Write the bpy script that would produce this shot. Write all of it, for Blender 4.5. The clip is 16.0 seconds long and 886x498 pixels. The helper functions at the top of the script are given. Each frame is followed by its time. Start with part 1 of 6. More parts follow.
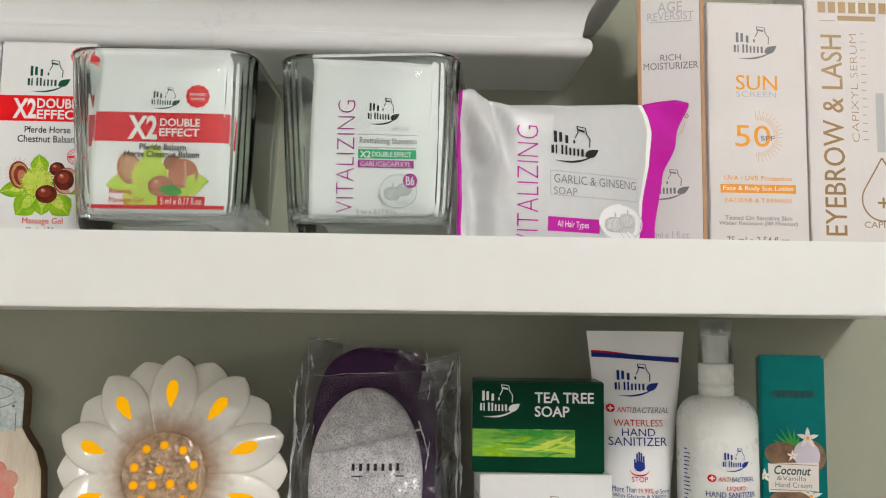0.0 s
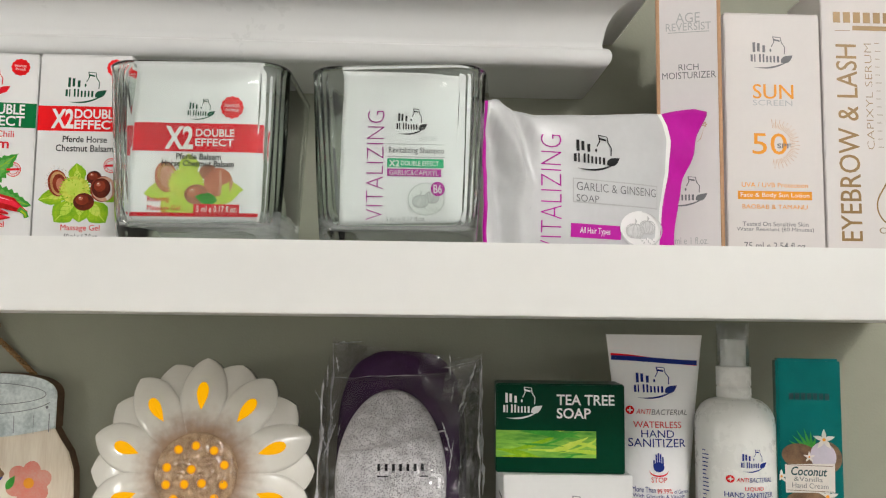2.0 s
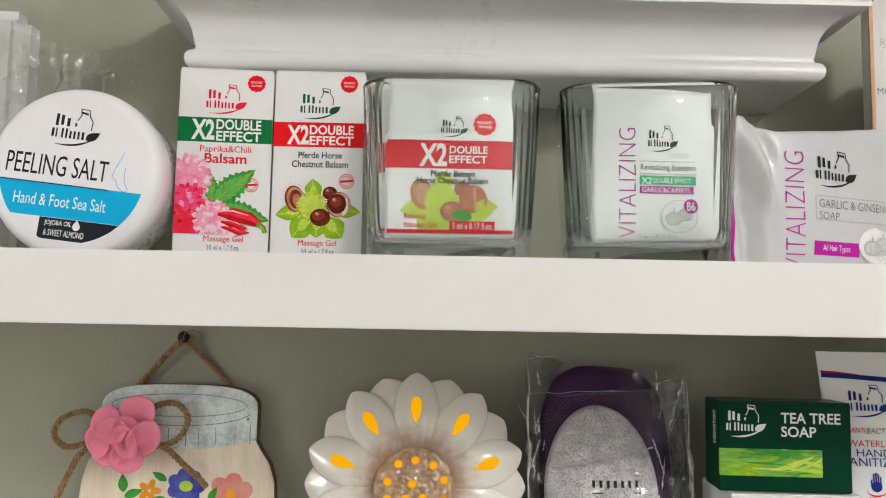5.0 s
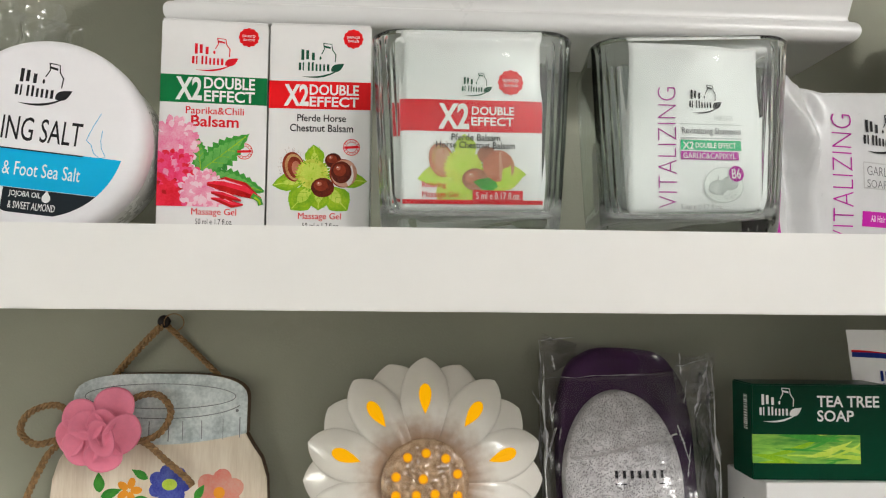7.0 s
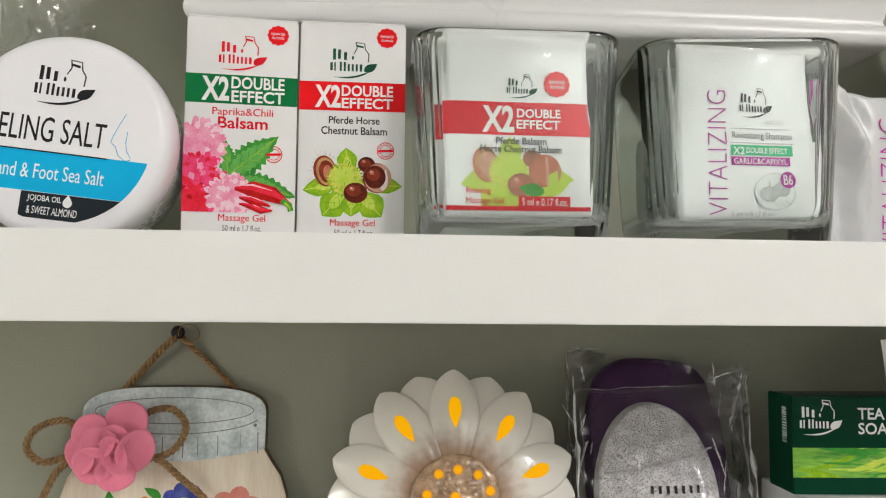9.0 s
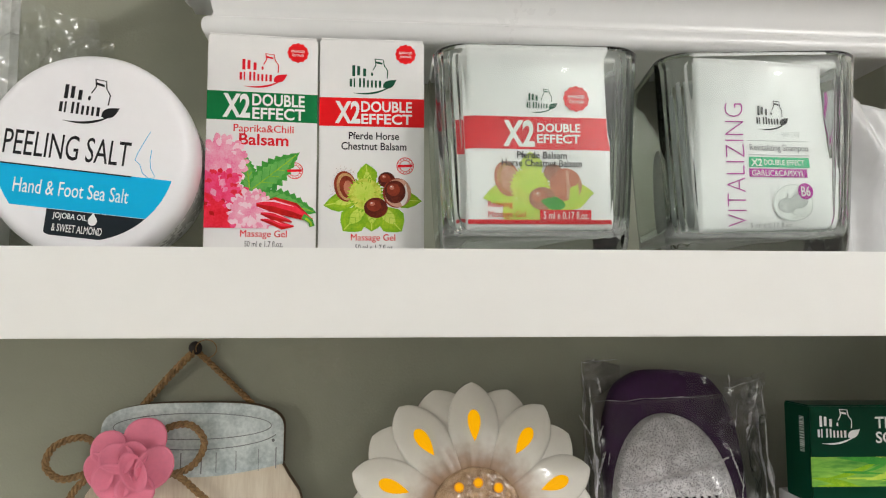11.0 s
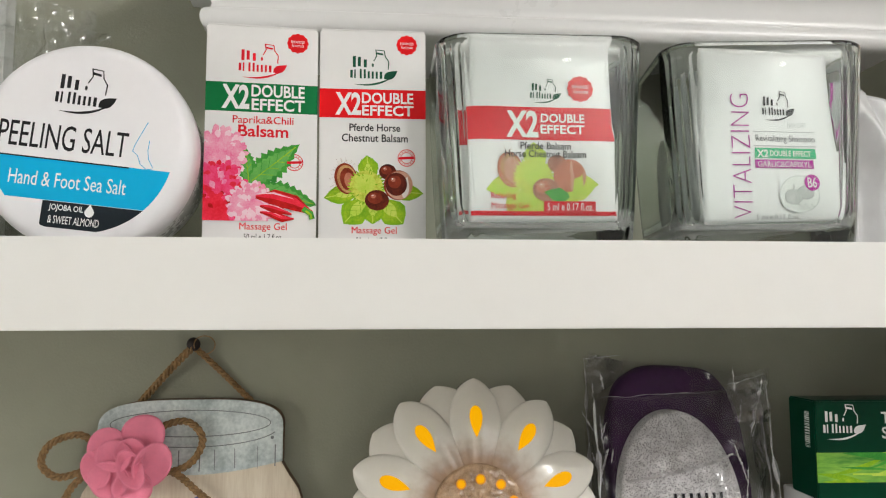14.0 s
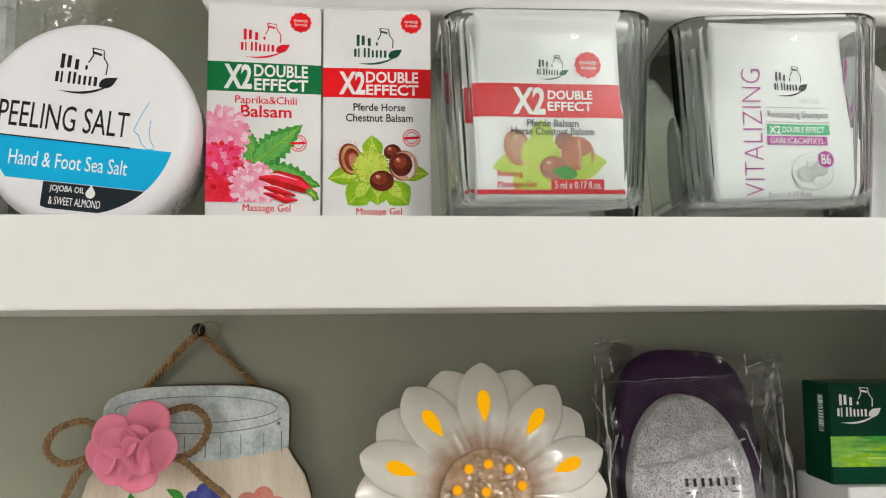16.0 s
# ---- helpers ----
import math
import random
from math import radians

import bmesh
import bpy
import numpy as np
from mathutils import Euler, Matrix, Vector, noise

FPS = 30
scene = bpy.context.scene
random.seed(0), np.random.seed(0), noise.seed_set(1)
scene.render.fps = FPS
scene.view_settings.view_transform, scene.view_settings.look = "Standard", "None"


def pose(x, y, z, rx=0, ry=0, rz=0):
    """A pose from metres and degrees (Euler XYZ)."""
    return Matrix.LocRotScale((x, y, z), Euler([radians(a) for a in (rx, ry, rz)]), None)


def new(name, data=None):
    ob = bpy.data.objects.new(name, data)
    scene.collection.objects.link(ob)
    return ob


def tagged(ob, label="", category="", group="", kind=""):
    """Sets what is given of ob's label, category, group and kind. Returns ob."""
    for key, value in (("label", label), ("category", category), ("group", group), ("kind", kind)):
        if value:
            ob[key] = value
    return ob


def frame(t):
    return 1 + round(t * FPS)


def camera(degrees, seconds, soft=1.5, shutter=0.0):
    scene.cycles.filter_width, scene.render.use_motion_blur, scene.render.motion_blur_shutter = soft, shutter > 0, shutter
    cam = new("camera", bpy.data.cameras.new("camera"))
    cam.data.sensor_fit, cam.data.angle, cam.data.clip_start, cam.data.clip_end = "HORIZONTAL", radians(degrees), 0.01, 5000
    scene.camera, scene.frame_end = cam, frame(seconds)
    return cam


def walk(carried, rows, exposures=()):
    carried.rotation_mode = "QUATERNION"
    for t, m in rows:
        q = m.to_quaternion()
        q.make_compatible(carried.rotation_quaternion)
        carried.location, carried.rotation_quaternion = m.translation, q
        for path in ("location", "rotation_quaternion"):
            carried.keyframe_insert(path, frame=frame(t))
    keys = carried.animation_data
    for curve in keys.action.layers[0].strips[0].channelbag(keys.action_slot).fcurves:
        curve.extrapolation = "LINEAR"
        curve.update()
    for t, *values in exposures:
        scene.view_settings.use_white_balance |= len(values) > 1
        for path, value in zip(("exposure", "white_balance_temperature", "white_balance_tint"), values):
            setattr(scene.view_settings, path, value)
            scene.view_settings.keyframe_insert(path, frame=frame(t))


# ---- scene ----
cam = camera(57.6, 16.0, 1.15)
METRES, EYE, TILT, LEAN, TURN = 0.317, 1.357, 5.1, -0.62, -2.69
ROWS = [
    (0.0, 0.0, 0.0, 0.0, 0.0, 0.0, -0.0),
    (0.5, -0.0048, 0.0105, -0.0, 0.23, -0.1, -0.26),
    (1.0, -0.0232, 0.0128, -0.0004, 0.35, -0.02, -0.28),
    (1.5, -0.0211, -0.0167, 0.0035, 0.38, 0.06, 0.01),
    (2.0, -0.0367, -0.043, 0.0075, 0.48, 0.15, 0.02),
    (2.5, -0.038, -0.0419, 0.0042, 0.68, 0.17, 0.01),
    (3.0, -0.0396, -0.0331, 0.0008, 1.01, 0.21, -0.03),
    (3.5, -0.0681, -0.0236, -0.0057, 1.54, 0.37, -0.21),
    (4.0, -0.1602, -0.0396, 0.0115, 1.83, 0.58, -0.45),
    (4.5, -0.388, -0.0564, 0.0262, 2.31, 0.7, -0.29),
    (7.0, -0.5702, 0.1006, 0.0196, -0.89, -0.97, 0.06),
    (7.5, -0.6423, 0.1343, 0.0222, -0.83, -0.96, -0.18),
    (8.0, -0.6547, 0.1423, 0.025, -1.79, -1.13, -0.09),
    (8.5, -0.6691, 0.1593, 0.0211, -2.31, -0.89, 0.03),
    (9.0, -0.6751, 0.1621, 0.0216, -2.55, -0.51, -0.04),
    (9.5, -0.6829, 0.1532, 0.0225, -2.94, 0.09, 0.14),
    (10.0, -0.7077, 0.148, 0.0281, -2.82, 0.26, 0.32),
    (12.5, -0.7197, 0.1747, 0.0143, -2.96, 0.42, 0.75),
    (13.0, -0.7176, 0.1778, 0.0105, -2.99, 0.42, 0.83),
    (13.5, -0.713, 0.1759, 0.006, -3.03, 0.53, 0.82),
    (14.0, -0.7247, 0.1733, 0.009, -3.03, 0.51, 0.57),
    (14.5, -0.7231, 0.1835, 0.0016, -3.01, 0.48, 0.71),
    (15.0, -0.7027, 0.1825, -0.0021, -2.95, 0.35, 1.02),
    (15.5, -0.7158, 0.1794, -0.0035, -2.68, 0.32, 1.04),
    (16.0, -0.7197, 0.1937, -0.0138, -2.41, 0.14, 0.88),
]
walk(cam, [(t, pose(0, -0.4026, EYE, TILT, LEAN, TURN) @ pose(METRES * x, METRES * y, METRES * z, 90 + pitch, roll, yaw)) for t, x, y, z, yaw, pitch, roll in ROWS])

# ---- light: a warm-white ceiling lamp to the upper right and an added fill at the left, in a pale room ----
scene.view_settings.exposure = 0.0
world = bpy.data.worlds.new("room_dark")
scene.world = world
world.use_nodes = True
world.node_tree.nodes["Background"].inputs[0].default_value = (0.9, 0.95, 1.0, 1)
world.node_tree.nodes["Background"].inputs[1].default_value = 0.0


bulb = bpy.data.lights.new("ceiling_lamp", "POINT")
bulb.energy, bulb.color, bulb.shadow_soft_size = 87, (1.0, 0.975, 0.945), 0.16
new("ceiling_lamp", bulb).location = (1.30, -2.15, 2.58)
# unseen fill light, added to brighten the lower bay and the wall from the left
side = bpy.data.lights.new("side_fill", "POINT")
side.energy, side.color, side.shadow_soft_size = 2.7, (1.0, 0.985, 0.90), 0.07
new("side_fill", side).location = (-0.93, -0.34, 1.27)


# ---- materials ----
def material(name, base, rough=0.5, metal=0.0, vary=0.06, scale=40.0, bump=0.0, bump_scale=300.0, base2=None, coat=0.0, glow=0.0, stretch=None, spec=0.5):
    """A surface with two scales of variation in colour, roughness and relief, in metres of the thing itself."""
    m = bpy.data.materials.new(name)
    m.use_nodes = True
    nodes, links = m.node_tree.nodes, m.node_tree.links
    bsdf = nodes["Principled BSDF"]
    coord = nodes.new("ShaderNodeTexCoord")
    source = coord.outputs["Object"]
    if stretch:
        mapping = nodes.new("ShaderNodeMapping")
        mapping.inputs["Scale"].default_value = stretch
        links.new(source, mapping.inputs["Vector"])
        source = mapping.outputs["Vector"]
    big, fine = nodes.new("ShaderNodeTexNoise"), nodes.new("ShaderNodeTexNoise")
    for n, s, d in ((big, scale, 4.0), (fine, scale * 9, 3.0)):
        n.inputs["Scale"].default_value, n.inputs["Detail"].default_value = s, d
        links.new(source, n.inputs["Vector"])
    both = nodes.new("ShaderNodeMix")
    both.inputs[0].default_value = 0.35
    links.new(big.outputs["Fac"], both.inputs[2])
    links.new(fine.outputs["Fac"], both.inputs[3])
    ramp = nodes.new("ShaderNodeValToRGB")
    other = base2 or tuple(max(0.0, c * (1 - 2.2 * vary)) for c in base)
    ramp.color_ramp.elements[0].position, ramp.color_ramp.elements[1].position = 0.36, 0.62
    ramp.color_ramp.elements[0].color, ramp.color_ramp.elements[1].color = (*other, 1), (*base, 1)
    links.new(both.outputs[0], ramp.inputs["Fac"])
    links.new(ramp.outputs["Color"], bsdf.inputs["Base Color"])
    spread = nodes.new("ShaderNodeMapRange")
    spread.inputs[3].default_value, spread.inputs[4].default_value = max(0.02, rough - 0.08), min(1.0, rough + 0.08)
    links.new(both.outputs[0], spread.inputs[0])
    links.new(spread.outputs[0], bsdf.inputs["Roughness"])
    bsdf.inputs["Metallic"].default_value = metal
    bsdf.inputs["Coat Weight"].default_value = coat
    bsdf.inputs["Coat Roughness"].default_value = 0.08
    bsdf.inputs["Specular IOR Level"].default_value = spec
    if bump:
        relief = nodes.new("ShaderNodeTexNoise")
        relief.inputs["Scale"].default_value, relief.inputs["Detail"].default_value = bump_scale, 4.0
        links.new(source, relief.inputs["Vector"])
        b = nodes.new("ShaderNodeBump")
        b.inputs["Strength"].default_value, b.inputs["Distance"].default_value = bump, 0.001
        links.new(relief.outputs["Fac"], b.inputs["Height"])
        links.new(b.outputs["Normal"], bsdf.inputs["Normal"])
    if glow:
        bsdf.inputs["Emission Color"].default_value = (*base, 1)
        bsdf.inputs["Emission Strength"].default_value = glow
    return m


def glass_material(name, tint, rough=0.0, ior=1.5):
    m = bpy.data.materials.new(name)
    m.use_nodes = True
    b = m.node_tree.nodes["Principled BSDF"]
    b.inputs["Base Color"].default_value = (*tint, 1)
    b.inputs["Transmission Weight"].default_value = 1.0
    b.inputs["Roughness"].default_value = rough
    b.inputs["IOR"].default_value = ior
    return m


def film_material(name, tint, gloss=0.26, crinkle=1.0):
    """Thin clear film: mostly see-through, with a crinkled gloss."""
    m = bpy.data.materials.new(name)
    m.use_nodes = True
    nodes, links = m.node_tree.nodes, m.node_tree.links
    nodes.remove(nodes["Principled BSDF"])
    clear, shine, mix = nodes.new("ShaderNodeBsdfTransparent"), nodes.new("ShaderNodeBsdfGlossy"), nodes.new("ShaderNodeMixShader")
    clear.inputs["Color"].default_value = (*tint, 1)
    shine.inputs["Roughness"].default_value = 0.15
    edge = nodes.new("ShaderNodeLayerWeight")
    edge.inputs["Blend"].default_value = 0.2
    rng = nodes.new("ShaderNodeMapRange")
    rng.inputs[3].default_value, rng.inputs[4].default_value = gloss * 0.10, gloss * 3.4
    links.new(edge.outputs["Facing"], rng.inputs[0])
    coord, wave, b = nodes.new("ShaderNodeTexCoord"), nodes.new("ShaderNodeTexNoise"), nodes.new("ShaderNodeBump")
    wave.inputs["Scale"].default_value, wave.inputs["Detail"].default_value = 60.0, 2.0
    b.inputs["Strength"].default_value, b.inputs["Distance"].default_value = crinkle, 0.006
    links.new(coord.outputs["Object"], wave.inputs["Vector"])
    links.new(wave.outputs["Fac"], b.inputs["Height"])
    links.new(b.outputs["Normal"], shine.inputs["Normal"])
    links.new(b.outputs["Normal"], edge.inputs["Normal"])
    links.new(rng.outputs[0], mix.inputs[0])
    links.new(clear.outputs[0], mix.inputs[1])
    links.new(shine.outputs[0], mix.inputs[2])
    links.new(mix.outputs[0], nodes["Material Output"].inputs["Surface"])
    return m


M = {}
M["shelf"] = material("white_satin_paint", (0.81, 0.81, 0.785), 0.42, vary=0.012, scale=9, bump=0.05, bump_scale=420)
M["wall"] = material("sage_grey_wall_paint", (0.335, 0.34, 0.265), 0.75, vary=0.03, scale=5, bump=0.18, bump_scale=700)
M["room"] = material("pale_room_paint", (0.775, 0.78, 0.775), 0.8, vary=0.03, scale=2, bump=0.1)
M["floor"] = material("dark_oak_floor", (0.20, 0.13, 0.08), 0.5, vary=0.15, scale=6, stretch=(1, 8, 1))
M["ceiling"] = material("ceiling_white", (0.87, 0.87, 0.86), 0.9, vary=0.02, scale=3)
M["mould"] = material("white_gloss_moulding", (0.71, 0.71, 0.70), 0.3, vary=0.01, scale=12, bump=0.03)
M["carton"] = material("white_coated_carton", (0.76, 0.755, 0.745), 0.32, vary=0.015, scale=25, bump=0.03, bump_scale=900)
M["carton_warm"] = material("ivory_coated_carton", (0.69, 0.65, 0.63), 0.42, vary=0.015, scale=25, bump=0.03, bump_scale=900, spec=0.25)
M["carton_pink"] = material("pearl_coated_carton", (0.74, 0.70, 0.70), 0.34, vary=0.015, scale=25, coat=0.2)
M["sachet"] = material("white_foil_sachet", (0.87, 0.835, 0.85), 0.36, vary=0.02, scale=30, bump=0.45, bump_scale=70, spec=0.3)
M["foilback"] = material("silver_foil_back", (0.40, 0.415, 0.41), 0.38, 0.35, vary=0.08, scale=40, bump=0.3, bump_scale=90)
M["pouch"] = material("pearl_foil_pouch", (0.56, 0.565, 0.57), 0.3, vary=0.03, scale=20, bump=0.12, bump_scale=140)
M["magenta_foil"] = material("magenta_foil", (0.50, 0.002, 0.33), 0.42, vary=0.05, scale=30, bump=0.1, bump_scale=140, spec=0.2)
M["bulbprint"] = material("pale_grey_print", (0.66, 0.66, 0.655), 0.35, scale=250, base2=(0.50, 0.50, 0.50))
M["silver"] = material("silver_print", (0.62, 0.62, 0.62), 0.3, 0.55, vary=0.05, scale=60)
M["white_ink"] = material("white_ink", (0.82, 0.81, 0.80), 0.35, vary=0.01)
M["red"] = material("red_ink", (0.78, 0.008, 0.012), 0.33, vary=0.04)
M["redtext"] = material("crimson_ink", (0.74, 0.010, 0.022), 0.35, vary=0.03, spec=0.2)
M["green_band"] = material("green_ink", (0.003, 0.17, 0.045), 0.33, vary=0.05)
M["green_logo"] = material("dark_green_ink", (0.01, 0.085, 0.045), 0.35, vary=0.05)
M["black"] = material("black_ink", (0.018, 0.018, 0.02), 0.4, vary=0.05)
M["grey"] = material("grey_ink", (0.20, 0.20, 0.21), 0.4, vary=0.05)
M["palegrey"] = material("pale_grey_ink", (0.46, 0.46, 0.46), 0.4, vary=0.05)
M["magenta"] = material("magenta_ink", (0.50, 0.015, 0.34), 0.35, vary=0.04)
M["mint"] = material("mint_green_ink", (0.03, 0.50, 0.22), 0.35, vary=0.04)
M["orange"] = material("orange_ink", (0.86, 0.34, 0.03), 0.35, vary=0.04)
M["gold"] = material("gold_foil", (0.235, 0.125, 0.02), 0.4, 0.15, vary=0.08, scale=60)
M["copper"] = material("copper_foil_edge", (0.58, 0.34, 0.19), 0.4, 0.4, vary=0.08, scale=60)
M["blue"] = material("navy_ink", (0.012, 0.03, 0.22), 0.35, vary=0.04)
M["cyan"] = material("sky_blue_label", (0.004, 0.41, 0.70), 0.4, vary=0.02)
M["slate"] = material("charcoal_label", (0.016, 0.022, 0.028), 0.4, vary=0.05)
M["lid"] = material("white_plastic_lid", (0.80, 0.79, 0.81), 0.34, vary=0.012, scale=30, bump=0.02)
M["plastic"] = material("white_milky_plastic", (0.78, 0.78, 0.745), 0.28, vary=0.015, scale=30, coat=0.2)
M["tubeplastic"] = material("white_tube_plastic", (0.88, 0.875, 0.87), 0.32, vary=0.015, scale=30)
M["tt_green"] = material("deep_green_carton", (0.001, 0.042, 0.020), 0.30, vary=0.06, scale=25, spec=0.08)
M["tt_strip"] = material("leaf_green_print", (0.30, 0.58, 0.06), 0.35, scale=26, base2=(0.02, 0.20, 0.01), stretch=(0.5, 1, 2.2))
M["teal"] = material("teal_foil_carton", (0.002, 0.25, 0.24), 0.20, 0.65, vary=0.10, scale=9, spec=0.3)
M["teal_dark"] = material("dark_teal_ink", (0.004, 0.06, 0.065), 0.35, vary=0.1)
M["ceramic"] = None
M["glow"] = material("amber_lamp_glow", (1.0, 0.47, 0.0), 0.6, vary=0.0, glow=0.85, spec=0.1)
for link in list(M["glow"].node_tree.nodes["Principled BSDF"].inputs["Base Color"].links):
    M["glow"].node_tree.links.remove(link)
M["glow"].node_tree.nodes["Principled BSDF"].inputs["Base Color"].default_value = (0.12, 0.04, 0.0, 1)
M["centre"] = material("glazed_brown_centre", (0.52, 0.35, 0.21), 0.10, scale=150, base2=(0.24, 0.14, 0.075), coat=0.7, bump=0.5, bump_scale=260)
M["pumice"] = None
M["purple"] = material("dark_purple_foam", (0.045, 0.006, 0.06), 0.7, vary=0.15, scale=30, bump=0.2, bump_scale=500)
M["film"] = film_material("clear_crinkled_film", (0.90, 0.89, 0.91))
# pale stone colour for the painted highlight of the pumice ridge
M["ridge"] = material("pumice_ridge_highlight", (0.80, 0.79, 0.77), 0.85, vary=0.2, scale=200, bump=0.4, bump_scale=900)
M["filmcrumple"] = film_material("clear_crumpled_film", (0.88, 0.88, 0.89), 0.5, 1.0)
M["filmfront"] = film_material("clear_smooth_film", (0.93, 0.92, 0.94), 0.16, 0.45)
# near-opaque white that paints the film's highlights along its folds
M["filmglint"] = material("film_fold_glint", (0.93, 0.93, 0.94), 0.15, vary=0.15, scale=200)
M["filmglint"].node_tree.nodes["Principled BSDF"].inputs["Transmission Weight"].default_value = 0.1
M["film2"] = film_material("clear_bubble_film", (0.9, 0.91, 0.9), 0.3)
M["glass"] = glass_material("clear_soda_glass", (0.80, 0.862, 0.828), 0.0, 1.5)
M["capglass"] = film_material("clear_cap_plastic", (0.93, 0.94, 0.94), 0.22, 0.0)
M["twine"] = material("jute_twine", (0.42, 0.25, 0.11), 0.85, vary=0.25, scale=300, bump=0.5, bump_scale=900)
M["nail"] = material("dark_iron_nail", (0.02, 0.014, 0.012), 0.5, 0.5, vary=0.2)
M["zinc"] = material("galvanised_grey_paint", (0.80, 0.86, 0.855), 0.55, scale=46, base2=(0.40, 0.47, 0.475))
M["zincline"] = material("grey_drawn_line", (0.27, 0.30, 0.31), 0.7, vary=0.2, scale=150)
M["wood"] = material("whitewashed_wood", (0.86, 0.765, 0.63), 0.65, scale=16, base2=(0.70, 0.585, 0.45), stretch=(5, 5, 0.5), bump=0.1, bump_scale=200)
M["woodedge"] = material("sawn_wood_edge", (0.20, 0.12, 0.065), 0.8, vary=0.2, scale=50)
M["pinkfelt"] = material("pink_felt", (0.99, 0.30, 0.43), 0.9, vary=0.04, scale=40, bump=0.2, bump_scale=1500, spec=0.08)
felt = M["pinkfelt"].node_tree.nodes["Principled BSDF"]
felt.inputs["Sheen Weight"].default_value, felt.inputs["Sheen Roughness"].default_value = 0.7, 0.5
felt.inputs["Sheen Tint"].default_value = (1.0, 0.45, 0.6, 1)
M["leafp"] = material("leaf_print_green", (0.38, 0.56, 0.02), 0.4, scale=110, base2=(0.13, 0.36, 0.012))
M["leafd"] = material("nettle_print_green", (0.07, 0.36, 0.045), 0.4, scale=110, base2=(0.025, 0.21, 0.03))
M["nettle"] = material("bright_nettle_print", (0.12, 0.43, 0.06), 0.4, scale=160, base2=(0.06, 0.32, 0.04))
M["leaflight"] = material("pale_leaf_print", (0.60, 0.68, 0.12), 0.4, scale=110, base2=(0.40, 0.60, 0.05))
M["husk"] = material("chestnut_husk_print", (0.66, 0.68, 0.12), 0.4, scale=300, base2=(0.36, 0.46, 0.03))
M["conker"] = material("chestnut_print", (0.17, 0.024, 0.010), 0.35, scale=90, base2=(0.045, 0.008, 0.006))
M["conkerpale"] = material("pale_chestnut_print", (0.44, 0.20, 0.13), 0.35, scale=90, base2=(0.26, 0.09, 0.05))
M["conkermid"] = material("chestnut_brown_print", (0.30, 0.045, 0.018), 0.35, scale=160, base2=(0.16, 0.02, 0.01))
M["conkerlight"] = material("chestnut_gleam_print", (0.56, 0.21, 0.13), 0.35, scale=160, base2=(0.40, 0.11, 0.06))
M["rosytan"] = material("husk_lining_print", (0.62, 0.36, 0.27), 0.4, scale=160, base2=(0.50, 0.22, 0.13))
M["leafdeep"] = material("leaf_shade_print", (0.27, 0.50, 0.015), 0.4, scale=110, base2=(0.15, 0.36, 0.01))
M["blossomwhite"] = material("blossom_print_white", (0.86, 0.66, 0.71), 0.4, scale=140, base2=(0.84, 0.48, 0.58))
M["tan"] = material("husk_shell_print", (0.60, 0.38, 0.16), 0.4, scale=140, base2=(0.36, 0.14, 0.05))
M["pinkprint"] = material("blossom_print_pink", (0.86, 0.10, 0.26), 0.4, scale=120, base2=(0.80, 0.02, 0.10))
M["pinkpale"] = material("blossom_print_pale", (0.84, 0.42, 0.54), 0.4, scale=140, base2=(0.80, 0.16, 0.32))
M["redbloom"] = material("red_blossom_print", (0.84, 0.03, 0.07), 0.4, scale=120, base2=(0.70, 0.008, 0.02))
M["chili"] = material("chili_print", (0.62, 0.012, 0.010), 0.3, scale=60, base2=(0.34, 0.003, 0.004))
M["coral"] = material("coral_watercolour", (0.72, 0.20, 0.16), 0.6, scale=70, base2=(0.70, 0.36, 0.28))
M["bluepaint"] = material("blue_watercolour", (0.04, 0.05, 0.34), 0.6, scale=90, base2=(0.12, 0.16, 0.5))
M["coconut"] = material("coconut_print", (0.24, 0.13, 0.06), 0.5, scale=130, base2=(0.10, 0.045, 0.02))
M["cream"] = material("cream_print", (0.78, 0.72, 0.66), 0.45, vary=0.05, scale=60)
M["lilac"] = material("pale_lilac_print", (0.60, 0.54, 0.62), 0.45, vary=0.05, scale=60)


